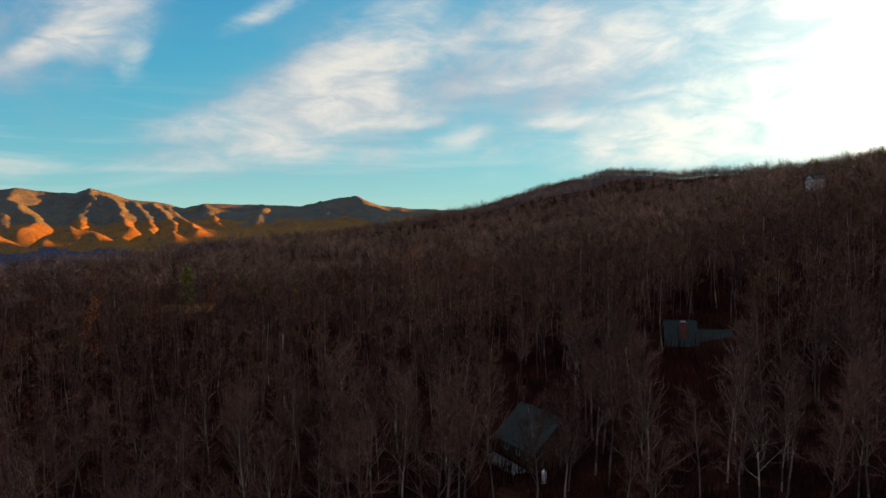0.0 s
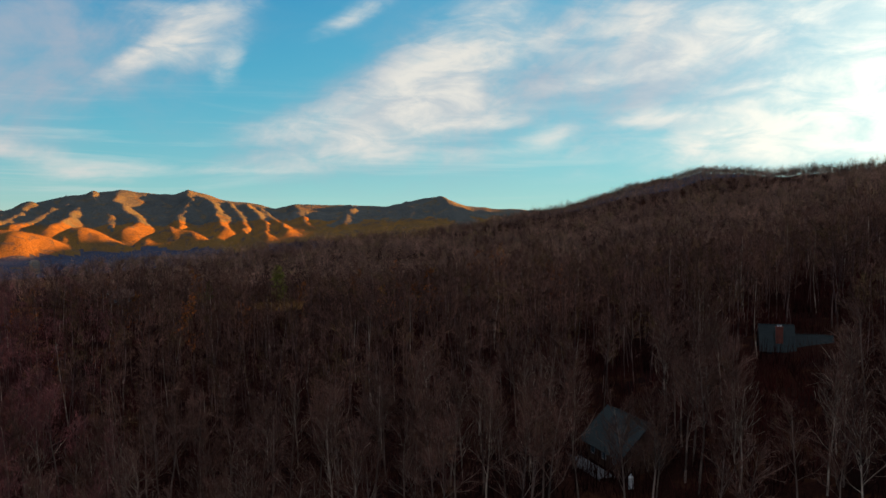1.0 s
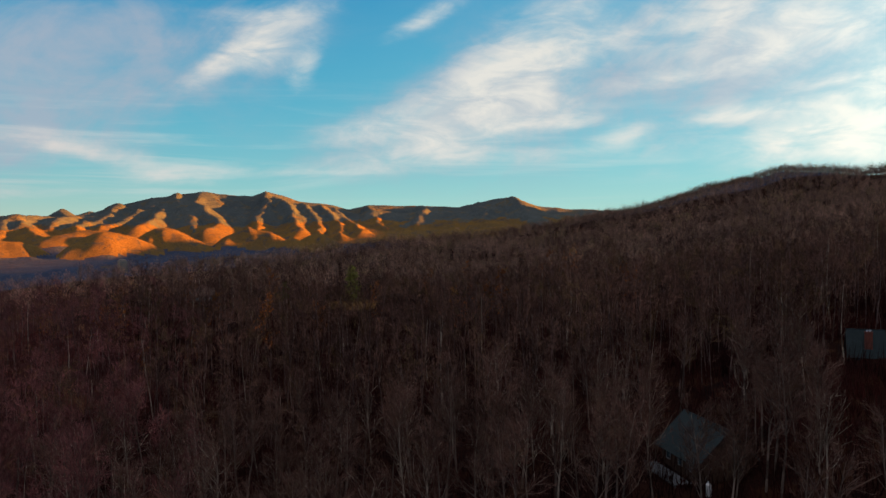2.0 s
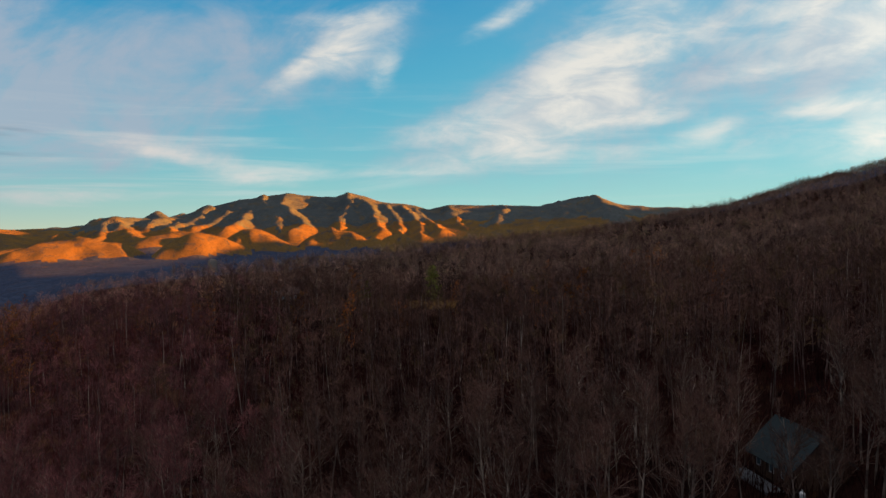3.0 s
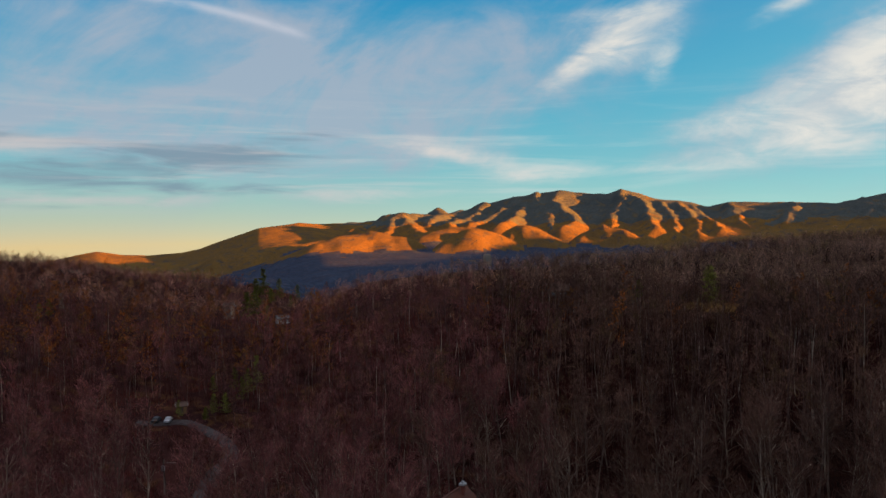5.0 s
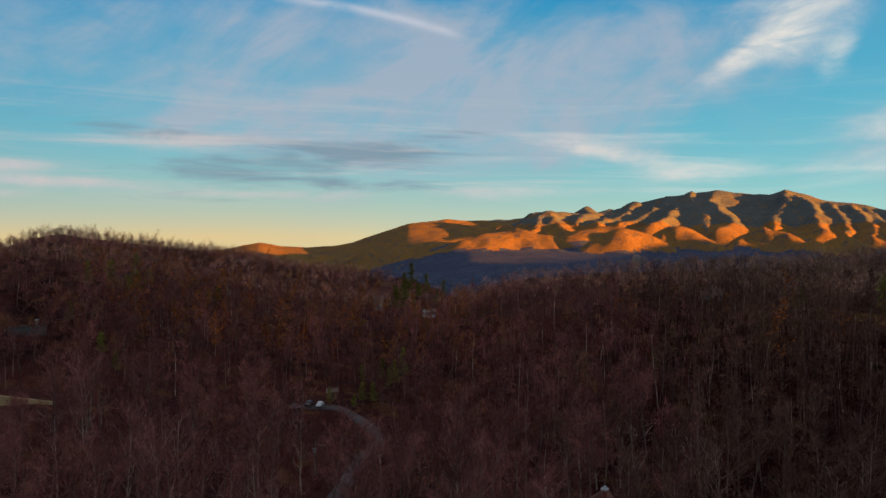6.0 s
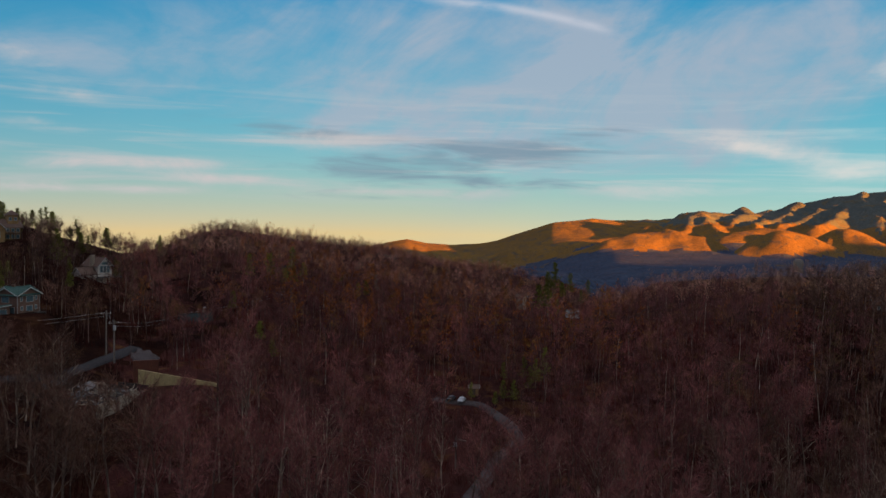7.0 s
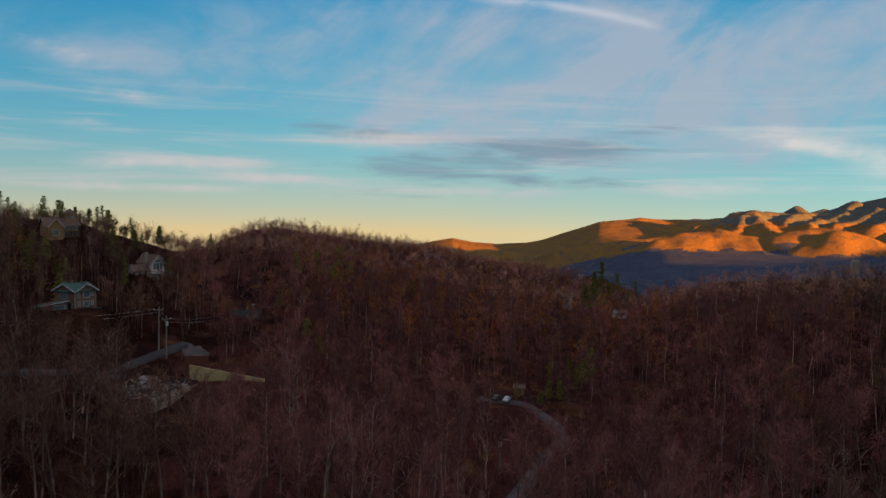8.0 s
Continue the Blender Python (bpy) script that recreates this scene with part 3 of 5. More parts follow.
def blades(rows):
    """Slim leaf-like slivers, two crossed faces folded along the middle."""
    verts, faces = [], []
    for a, b, ra, _ in rows:
        d = b - a
        s = np.cross(d, (0.37, 0.61, 0.7))
        s = s / (np.linalg.norm(s) + 1e-9) * ra
        o = len(verts)
        verts += [tuple(a), tuple(a + d * 0.45 + s), tuple(b), tuple(a + d * 0.45 - s + np.array((0, 0, ra * 0.6)))]
        faces += [(o, o + 1, o + 2), (o, o + 2, o + 3)]
    return verts, faces


def slivers(rows):
    """Very thin twigs, each a slim tapering three-cornered blade."""
    verts, faces = [], []
    for a, b, ra, _ in rows:
        s = np.cross(b - a, (0.37, 0.61, 0.7))
        s = s / (np.linalg.norm(s) + 1e-9) * ra
        o = len(verts)
        verts += [tuple(a + s), tuple(b), tuple(a - s)]
        faces.append((o, o + 1, o + 2))
    return verts, faces


def part(name, verts, faces, mat, parent=None, label="", smooth=False):
    ob = new(name, mesh_of(name, verts, faces, [mat], smooth))
    if parent is not None:
        ob.parent = parent
    return tagged(ob, label) if label else ob


def thing(name, m, label, category, group=""):
    ob = new(name)
    ob.empty_display_size = 0.5
    ob.matrix_world = m
    return tagged(ob, label, category, group)


def polar(az, r):
    return r * math.sin(radians(az)), r * math.cos(radians(az))


def at_ground(az, r, turn=0.0, sink=0.0, scale=1.0):
    x, y = polar(az, r)
    return pose(x, y, float(land(x, y)) - sink, 0, 0, turn) @ Matrix.Scale(scale, 4)


# stretches kept free of trees: bearing, distance, half width in degrees, half depth in metres
CLEARED = [(6.6, 137, 3.2, 11), (18.2, 190, 3.4, 12), (-36.9, 104, 3.0, 8), (-80.5, 172, 5.5, 17), (-88.5, 199, 2.2, 12), (-83.9, 300, 1.5, 11),
           (-89.4, 330, 2.2, 10), (-77.3, 262, 1.6, 10), (25.9, 427, 0.7, 8), (-18.6, 328, 2.5, 14), (-49.6, 348, 1.0, 16), (-29.4, 345, 1.2, 10),
           (-57.4, 205, 2.6, 8), (-52.0, 330, 1.3, 16), (-80.6, 203, 1.3, 9), (-83.6, 171, 4.6, 13)]
# stretches with low growth alone
OPEN = [(-89.4, 306, 2.0, 22), (-88.4, 190, 3.0, 12), (-56.4, 186, 2.2, 14), (-79.0, 160, 3.6, 12), (-83.9, 262, 1.5, 34), (-80.2, 150, 3.4, 20), (-82.6, 146, 2.0, 26), (6.4, 122, 3.0, 14), (18.4, 166, 3.2, 20), (-57.6, 190, 1.6, 16), (-77.2, 238, 1.4, 18), (17.6, 142, 2.3, 34), (19.8, 150, 1.5, 24), (-18.6, 302, 2.3, 22)]
LANE = [(-59.8, 204), (-58.6, 203), (-57.1, 204), (-56.3, 202.6), (-55.4, 198), (-54.7, 193), (-54.1, 188), (-53.6, 182.5), (-53.4, 178), (-53.9, 173.5), (-54.6, 168), (-55.1, 162.6), (-55.6, 157), (-56.4, 148), (-57.6, 136), (-59.0, 122)]
ROAD = [(-106.0, 170), (-97.0, 174), (-92.8, 177), (-90.9, 178), (-88.5, 178.5), (-86.6, 182), (-85.4, 186), (-84.0, 191.5), (-82.7, 199), (-82.0, 205), (-81.2, 210)]
TRACK = [(-95.0, 138), (-92.8, 151), (-91.2, 164), (-89.6, 174)]


def free_of_things(x, y, low=False):
    r, az = np.hypot(x, y), np.degrees(np.arctan2(x, y))
    ok = np.ones(len(x), bool)
    for a, d, wide, deep in CLEARED + ([] if low else OPEN):
        ok &= ((az - a) / wide) ** 2 + ((r - d) / deep) ** 2 > 1
    for line, gap in ((LANE, 3.2), (ROAD, 4.0), (TRACK, 2.6)):
        pts = np.array([polar(*p) for p in line])
        for a, b in zip(pts[:-1], pts[1:]):
            d = b - a
            t = np.clip(((x - a[0]) * d[0] + (y - a[1]) * d[1]) / (d @ d), 0, 1)
            ok &= np.hypot(x - a[0] - t * d[0], y - a[1] - t * d[1]) > gap
    return ok


def scattered(rng, r0, r1, gap, az0=-97.0, az1=35.0, low=False):
    """Places in a sector on a shaken grid."""
    g = np.arange(-r1, r1, gap)
    X, Y = np.meshgrid(g, g)
    x, y = X.ravel() + rng.uniform(-0.48, 0.48, X.size) * gap, Y.ravel() + rng.uniform(-0.48, 0.48, X.size) * gap
    r, az = np.hypot(x, y), np.degrees(np.arctan2(x, y))
    keep = (r > r0) & (r <= r1) & (az > az0) & (az < az1)
    x, y = x[keep], y[keep]
    keep = free_of_things(x, y, low)
    return x[keep], y[keep]


def joined(name, shapes, x, y, rng, mat, label, category, low=0.75, high=1.2, sink=0.3, tall=1.0):
    """Many small copies of a few shapes in one mesh."""
    z = land(x, y)
    vs, fs, off = [], [], 0
    pick = rng.integers(0, len(shapes), len(x))
    turn, size = rng.uniform(0, 2 * math.pi, len(x)), rng.uniform(low, high, len(x))
    size = size * (0.95 + 0.40 * shade_zone(x, y) * (np.degrees(np.arctan2(x, y)) > -60) + 0.15 * (np.degrees(np.arctan2(x, y)) > -48))
    size = size * np.interp(np.hypot(x, y), (300, 370, 1100), (1.0, 0.60, 0.55))
    size = size * (1 + (tall - 1) * step((-76.0 - np.degrees(np.arctan2(x, y))) / 6.0))
    for k, (verts, faces) in enumerate(shapes):
        v, f = np.array(verts), np.array(faces)
        for i in np.nonzero(pick == k)[0]:
            c, s = math.cos(turn[i]) * size[i], math.sin(turn[i]) * size[i]
            vs.append(np.stack([v[:, 0] * c - v[:, 1] * s + x[i], v[:, 0] * s + v[:, 1] * c + y[i], v[:, 2] * size[i] + z[i] - sink], 1))
            fs.append(f + off)
            off += len(v)
    V, F = np.concatenate(vs), np.concatenate(fs)
    me = bpy.data.meshes.new(name)
    me.vertices.add(len(V)), me.loops.add(F.size), me.polygons.add(len(F))
    me.vertices.foreach_set("co", V.astype(np.float32).ravel())
    me.loops.foreach_set("vertex_index", F.astype(np.int32).ravel())
    me.polygons.foreach_set("loop_start", np.arange(0, F.size, F.shape[1], dtype=np.int32))
    # shaded slopes take the darkened copy of the twig material
    if mat in (TWIG, HAZE_TWIG):
        me.materials.append(mat), me.materials.append(TWIG_DIM if mat is TWIG else HAZE_TWIG_DIM)
        dull = shade_zone(x, y)
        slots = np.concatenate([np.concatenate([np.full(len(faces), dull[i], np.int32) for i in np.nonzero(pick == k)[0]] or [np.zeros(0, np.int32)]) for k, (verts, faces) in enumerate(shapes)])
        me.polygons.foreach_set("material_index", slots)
    else:
        me.materials.append(mat)
    me.update(calc_edges=True)
    return tagged(new(name, me), label, category, kind="stuff")


def triangles(verts, faces):
    out = []
    for f in faces:
        out += [(f[0], f[k], f[k + 1]) for k in range(1, len(f) - 1)]
    return verts, out


def build_woods():
    rng = np.random.default_rng(7)
    # the nearest trees, one by one
    models = []
    for k, (h, limbs, first, spread) in enumerate([(19, 15, 0.36, 0.42), (17, 17, 0.30, 0.46), (21, 14, 0.44, 0.36), (15, 16, 0.26, 0.50), (18, 18, 0.34, 0.44), (20, 13, 0.48, 0.38)]):
        wood, fine = bare_tree(100 + k, h, limbs, 7, first, 0.05, spread, 0.019)
        stem, crown = mesh_of("trunk", *merged(tubes([w for w in wood if w[2] > 0.07], 5), tubes([w for w in wood if w[2] <= 0.07], 3)), [BARK]), mesh_of("crown", *slivers([(a, b, ra * 1.25, rb) for a, b, ra, rb in fine]), [TWIG])
        if k in (1, 4):
            stem.materials.clear(), stem.materials.append(PALE)
        # crown copy with twigs darkened for the shaded slopes
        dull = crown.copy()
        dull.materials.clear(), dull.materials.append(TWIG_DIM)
        models.append((stem, crown, dull))
    x, y = scattered(rng, 96, 172, 7.0, -96, 34)
    order = np.argsort(np.hypot(x, y))
    single, rest = order[:300], order[300:]
    z, in_shade = land(x, y), shade_zone(x, y)
    for i in single:
        trunk, red, dull = models[rng.integers(0, len(models))]
        crown = dull if in_shade[i] else red
        tree = thing("bare_tree", pose(x[i], y[i], z[i] - 0.2, 0, 0, rng.uniform(0, 360)) @ Matrix.Scale(rng.uniform(0.8, 1.12), 4),
                     "tall leafless hardwood with grey bark and brown twigs dulled for shade" if in_shade[i] else "leafless hardwood with pale bark and fine reddish twigs", "tree", "bare trees on the near slope")
        for name, me in (("trunk", trunk), ("crown", crown)):
            new(name, me).parent = tree
    # the wood behind them
    mid_wood, mid_fine = [], []
    for k in range(8):
        wood, fine = bare_tree(200 + k, rng.uniform(11, 16), 8, 2, rng.uniform(0.28, 0.45), 0.05, rng.uniform(0.36, 0.48), 0.038)
        wood = [(a, b, ra * 0.8, rb * 0.8) for a, b, ra, rb in wood]
        mid_wood.append(triangles(*tubes([w for w in wood if w[2] > 0.032], 3)))
        mid_fine.append(slivers([(a, a + (b - a) * 1.25, ra, rb) for a, b, ra, rb in fine]))
    mx, my = scattered(rng, 172, 330, 6.1)
    mx, my = np.concatenate([mx, x[rest]]), np.concatenate([my, y[rest]])
    some = np.random.default_rng(8).random(len(mx)) < 0.12
    joined("pale_stems", mid_wood, mx[some] + 1.5, my[some] + 1.0, np.random.default_rng(9), PALE, "pale grey stems standing out in the wood", "woodland")
    joined("wood_stems", mid_wood, mx, my, np.random.default_rng(3), STEM, "grey stems of a dense leafless wood", "woodland")
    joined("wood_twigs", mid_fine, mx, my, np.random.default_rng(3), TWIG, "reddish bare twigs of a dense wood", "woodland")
    # saplings and brush under the trees
    brush = []
    for k in range(6):
        tufts = []
        for q in range(40):
            t, d = rng.uniform(0, 2 * math.pi), rng.uniform(0, 2.6)
            p = np.array((d * math.cos(t), d * math.sin(t), 0.0))
            tufts.append((p, p + np.array((rng.normal(0, 0.7), rng.normal(0, 0.7), rng.uniform(1.0, 4.2))), rng.uniform(0.03, 0.09), 0.0))
        brush.append(slivers(tufts))
    bx, by = scattered(rng, 96, 300, 4.8, low=True)
    dull = shade_zone(bx, by) > 0
    joined("brush", brush, bx[dull], by[dull], np.random.default_rng(5), BRUSH, "saplings and brush painted darker for the shaded forest floor", "undergrowth")
    joined("red_brush", brush, bx[~dull], by[~dull], np.random.default_rng(5), BRUSH_RED, "reddish brown saplings and brush on the forest floor", "undergrowth")
    # far woods, with twig colours paled to stand for haze
    far_wood, far_fine = [], []
    for k in range(8):
        wood, fine = hazy_tree(300 + k, rng.uniform(8.5, 13), rng.uniform(2.2, 3.6), 64)
        far_wood.append(triangles(*tubes(wood, 3)))
        far_fine.append(slivers(fine))
    crest_fine = [slivers([(a, b, w * 1.5, e) for a, b, w, e in hazy_tree(350 + k, rng.uniform(8, 13), rng.uniform(2.0, 3.2), 70)[1]]) for k in range(6)]
    fx, fy = scattered(rng, 330, 560, 5.0)
    gx, gy = scattered(rng, 560, 1080, 7.6, -20, 35)
    fx, fy = np.concatenate([fx, gx]), np.concatenate([fy, gy])
    table = np.vstack([NEAR, NEAR_RIGHT])
    fr, faz = np.hypot(fx, fy), np.degrees(np.arctan2(fx, fy))
    seen = fr < np.interp(faz, table[:, 0], table[:, 2]) + 5
    fx, fy = fx[seen], fy[seen]
    # short dense growth along the skylines
    cx, cy = scattered(rng, 300, 540, 2.8, -97, -45)
    ex, ey = scattered(rng, 430, 1080, 4.0, -45, 35)
    cx, cy = np.concatenate([cx, ex]), np.concatenate([cy, ey])
    past = np.hypot(cx, cy) - np.interp(np.degrees(np.arctan2(cx, cy)), table[:, 0], table[:, 2])
    rim = (past > -60) & (past < 6) & ((np.degrees(np.arctan2(cx, cy)) > -79) | (rng.random(len(cx)) < 0.5))
    joined("crest_stems", far_wood, cx[rim], cy[rim], np.random.default_rng(14), STEM, "slim stems of the trees along the ridge tops", "woodland", 0.5, 1.0, 1.1, 1.3)
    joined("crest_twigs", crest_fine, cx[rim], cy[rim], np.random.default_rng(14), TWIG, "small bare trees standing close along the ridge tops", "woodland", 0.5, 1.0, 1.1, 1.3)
    joined("far_stems", far_wood, fx, fy, np.random.default_rng(4), STEM, "pale stems of leafless trees on the hillsides", "woodland")
    joined("far_twigs", far_fine, fx, fy, np.random.default_rng(4), HAZE_TWIG, "brown twig haze of the hillside woods", "woodland")



# ---- houses and small things ----
WALL_BROWN = material("brown_board", (0.120, 0.065, 0.045), (0.090, 0.050, 0.036), 0.8, 0.8, 14.0, 0.01)
WALL_RED = material("reddish_brown_board", (0.160, 0.085, 0.062), (0.120, 0.064, 0.050), 0.8, 0.8, 14.0, 0.01)
WALL_HONEY = material("honey_log", (0.260, 0.150, 0.062), (0.190, 0.108, 0.048), 0.8, 0.8, 14.0, 0.01)
WALL_CREAM = material("cream_board", (0.520, 0.450, 0.400), (0.440, 0.380, 0.340), 0.8, 0.8, 14.0, 0.01)
WALL_TAN = material("tan_board", (0.30, 0.24, 0.19), (0.24, 0.19, 0.15), 0.8, 0.8, 14.0, 0.01)
WALL_PALE = material("pale_painted_board", (0.50, 0.50, 0.50), (0.42, 0.42, 0.43), 0.7, 0.7, 14.0, 0.01)
TRIM = material("white_trim", (0.46, 0.45, 0.44), (0.38, 0.37, 0.36), 2.0, 0.6, 8.0)
GLASS = material("window_glass", (0.10, 0.15, 0.17), (0.07, 0.11, 0.13), 0.5, 0.12, 4.0)
ROOF_BROWN = material("brown_shingle", (0.115, 0.072, 0.058), (0.085, 0.055, 0.046), 0.6, 0.85, 14.0, 0.01)
ROOF_RUST = material("rust_brown_metal_roof", (0.110, 0.034, 0.020), (0.080, 0.027, 0.018), 0.5, 0.6, 14.0, 0.01)
ROOF_TEAL = material("teal_shingle", (0.050, 0.100, 0.092), (0.038, 0.078, 0.074), 0.6, 0.85, 14.0, 0.01, sheen=0.1)
BRICK = material("red_brick", (0.170, 0.052, 0.036), (0.120, 0.042, 0.032), 0.8, 0.9, 16.0, 0.01)
STONE = material("tan_stone", (0.26, 0.21, 0.16), (0.20, 0.16, 0.13), 1.5, 0.9, 6.0, 0.02)
CONCRETE = material("weathered_concrete", (0.190, 0.185, 0.195), (0.140, 0.135, 0.145), 0.35, 0.9, 10.0, 0.01, third=(0.095, 0.090, 0.095))
YELLOW = material("ochre_wall", (0.42, 0.32, 0.16), (0.34, 0.26, 0.13), 0.4, 0.85, 12.0, 0.01, third=(0.26, 0.20, 0.11))
CHARRED = material("charred_timber", (0.020, 0.018, 0.018), (0.045, 0.036, 0.034), 0.7, 0.9, 8.0, 0.02)
DECKING = material("weathered_deck_board", (0.095, 0.103, 0.115), (0.070, 0.075, 0.083), 0.8, 0.85, 12.0, 0.01)
STEEL = material("galvanised_steel", (0.55, 0.56, 0.58), (0.45, 0.46, 0.48), 2.0, 0.45, 6.0, metal=0.7)
POLE_WOOD = material("grey_pole_wood", (0.20, 0.165, 0.145), (0.15, 0.12, 0.105), 1.5, 0.9, 8.0)
ASPHALT = material("worn_asphalt", (0.046, 0.043, 0.048), (0.034, 0.032, 0.036), 0.1, 0.9, 30.0, 0.01, sheen=0.1)
DIRT = material("trodden_dirt", (0.040, 0.026, 0.022), (0.028, 0.018, 0.016), 0.2, 1.0, 20.0, 0.02, sheen=0.03)
GRASS = material("dry_grass", (0.170, 0.092, 0.028), (0.120, 0.064, 0.022), 0.12, 1.0, 30.0, 0.05, sheen=0.0)
CARPAINT = material("white_car_paint", (0.40, 0.42, 0.46), (0.36, 0.38, 0.42), 2.0, 0.3, 3.0)
DARKPAINT = material("dark_car_paint", (0.035, 0.038, 0.045), (0.03, 0.033, 0.04), 2.0, 0.3, 3.0)
RUBBER = material("tyre_rubber", (0.02, 0.02, 0.02), (0.03, 0.03, 0.03), 3.0, 0.9, 6.0)
TANKWHITE = material("white_enamel", (0.66, 0.66, 0.66), (0.58, 0.58, 0.58), 2.0, 0.4, 4.0)


def blocks(*rows):
    """Boxes (x0, x1, y0, y1, z0, z1) as one shape."""
    verts, faces = [], []
    for x0, x1, y0, y1, z0, z1 in rows:
        o = len(verts)
        verts += [(x, y, z) for z in (z0, z1) for x, y in ((x0, y0), (x1, y0), (x1, y1), (x0, y1))]
        faces += [tuple(o + q for q in f) for f in ((3, 2, 1, 0), (4, 5, 6, 7), (0, 1, 5, 4), (1, 2, 6, 5), (2, 3, 7, 6), (3, 0, 4, 7))]
    return verts, faces


def slab(a, b, c, d, thick):
    """A thick panel on four corners."""
    p = [Vector(q) for q in (a, b, c, d)]
    n = (p[1] - p[0]).cross(p[3] - p[0]).normalized() * thick
    verts = [tuple(q) for q in p] + [tuple(q - n) for q in p]
    return verts, [(0, 1, 2, 3), (7, 6, 5, 4), (0, 4, 5, 1), (1, 5, 6, 2), (2, 6, 7, 3), (3, 7, 4, 0)]


def gabled_body(w, d, h, rise, z0=-2.5):
    """Walls under a gable roof whose ridge runs along x."""
    x, y = w / 2, d / 2
    verts = [(-x, -y, z0), (x, -y, z0), (x, y, z0), (-x, y, z0), (-x, -y, h), (x, -y, h), (x, y, h), (-x, y, h), (-x, 0, h + rise), (x, 0, h + rise)]
    return verts, [(3, 2, 1, 0), (0, 1, 5, 4), (2, 3, 7, 6), (1, 2, 6, 9, 5), (3, 0, 4, 8, 7), (4, 5, 9, 8), (6, 7, 8, 9)]


def moved(shape, x=0.0, y=0.0, z=0.0, turn=0.0):
    c, s = math.cos(radians(turn)), math.sin(radians(turn))
    verts, faces = shape
    return [(vx * c - vy * s + x, vx * s + vy * c + y, vz + z) for vx, vy, vz in verts], faces


def roof_pair(parent, w, d, h, rise, over, mat, x=0.0, y=0.0, z=0.0, turn=0.0, label=""):
    """Two shingled slopes with an overhang, fascia boards and a ridge cap."""
    k = rise / (d / 2)
    e, drop = d / 2 + over, over * rise / (d / 2)
    a = w / 2 + over
    top = h + rise + 0.14
    part("roof_slope", *moved(slab((-a, -e, h - drop + 0.14), (a, -e, h - drop + 0.14), (a, 0, top), (-a, 0, top), 0.14), x, y, z, turn), mat, parent, label)
    part("roof_slope", *moved(slab((a, e, h - drop + 0.14), (-a, e, h - drop + 0.14), (-a, 0, top), (a, 0, top), 0.14), x, y, z, turn), mat, parent, label)
    part("ridge_cap", *moved(blocks((-a, a, -0.14, 0.14, top - 0.04, top + 0.05)), x, y, z, turn), mat, parent)
    for end in (-a - 0.05, a + 0.01):
        for sign in (-1, 1):
            edge = slab((end, sign * e, h - drop + 0.15), (end + 0.04, sign * e, h - drop + 0.15), (end + 0.04, 0, top + 0.01), (end, 0, top + 0.01), 0.22 * sign * -1)
            part("fascia", *moved(edge, x, y, z, turn), TRIM if mat in (ROOF_TEAL, ROOF_BROWN) else CHARRED, parent)


def window(parent, x, z, w, h, y, mat=None, turn=0.0, ox=0.0, oy=0.0, rows=1, cols=2):
    """A window on a wall that faces -y: casing, sill, panes and bars."""
    t = 0.09
    frame_ = part("window", *moved(blocks((x - w / 2, x - w / 2 + t, y - 0.07, y + 0.02, z, z + h), (x + w / 2 - t, x + w / 2, y - 0.07, y + 0.02, z, z + h),
                  (x - w / 2 + t, x + w / 2 - t, y - 0.07, y + 0.02, z, z + t), (x - w / 2 + t, x + w / 2 - t, y - 0.07, y + 0.02, z + h - t, z + h)), ox, oy, 0, turn), mat or TRIM, parent)
    iw, ih = (w - 2 * t) / cols, (h - 2 * t) / rows
    for i in range(cols):
        for j in range(rows):
            x0, z0 = x - w / 2 + t + i * iw, z + t + j * ih
            part("pane", *moved(blocks((x0 + 0.03, x0 + iw - 0.03, y - 0.03, y - 0.012, z0 + 0.03, z0 + ih - 0.03)), ox, oy, 0, turn), GLASS, frame_)
    return frame_


def rail(parent, x0, x1, y, z, mat, high=1.0, gap=0.45):
    part("rail", *blocks((x0, x1, y - 0.05, y + 0.05, z + high - 0.08, z + high), (x0, x1, y - 0.03, y + 0.03, z + 0.12, z + 0.18)), mat, parent)
    for k in range(int((x1 - x0) / gap) + 1):
        x = min(x0 + k * gap, x1 - 0.04)
        part("baluster", *blocks((x, x + 0.05, y - 0.025, y + 0.025, z + 0.18, z + high - 0.08)), mat, parent)


def deck(parent, x0, x1, y0, y1, z, mat=None, foot=-4.0):
    mat = mat or DECKING
    for k in range(int((y1 - y0) / 0.3)):
        part("deck_board", *blocks((x0, x1, y0 + k * 0.3, y0 + k * 0.3 + 0.28, z - 0.05, z)), mat, parent)
    part("joist", *blocks((x0, x1, y0, y0 + 0.08, z - 0.28, z - 0.054), (x0, x1, y1 - 0.08, y1, z - 0.28, z - 0.054)), mat, parent)
    n = max(2, int((x1 - x0) / 2.6) + 1)
    for k in range(n):
        x = x0 + (x1 - x0 - 0.16) * k / (n - 1)
        part("post", *blocks((x, x + 0.16, y0 + 0.08, y0 + 0.24, foot, z - 0.05)), mat, parent)
    rail(parent, x0, x1, y0 + 0.06, z, mat)


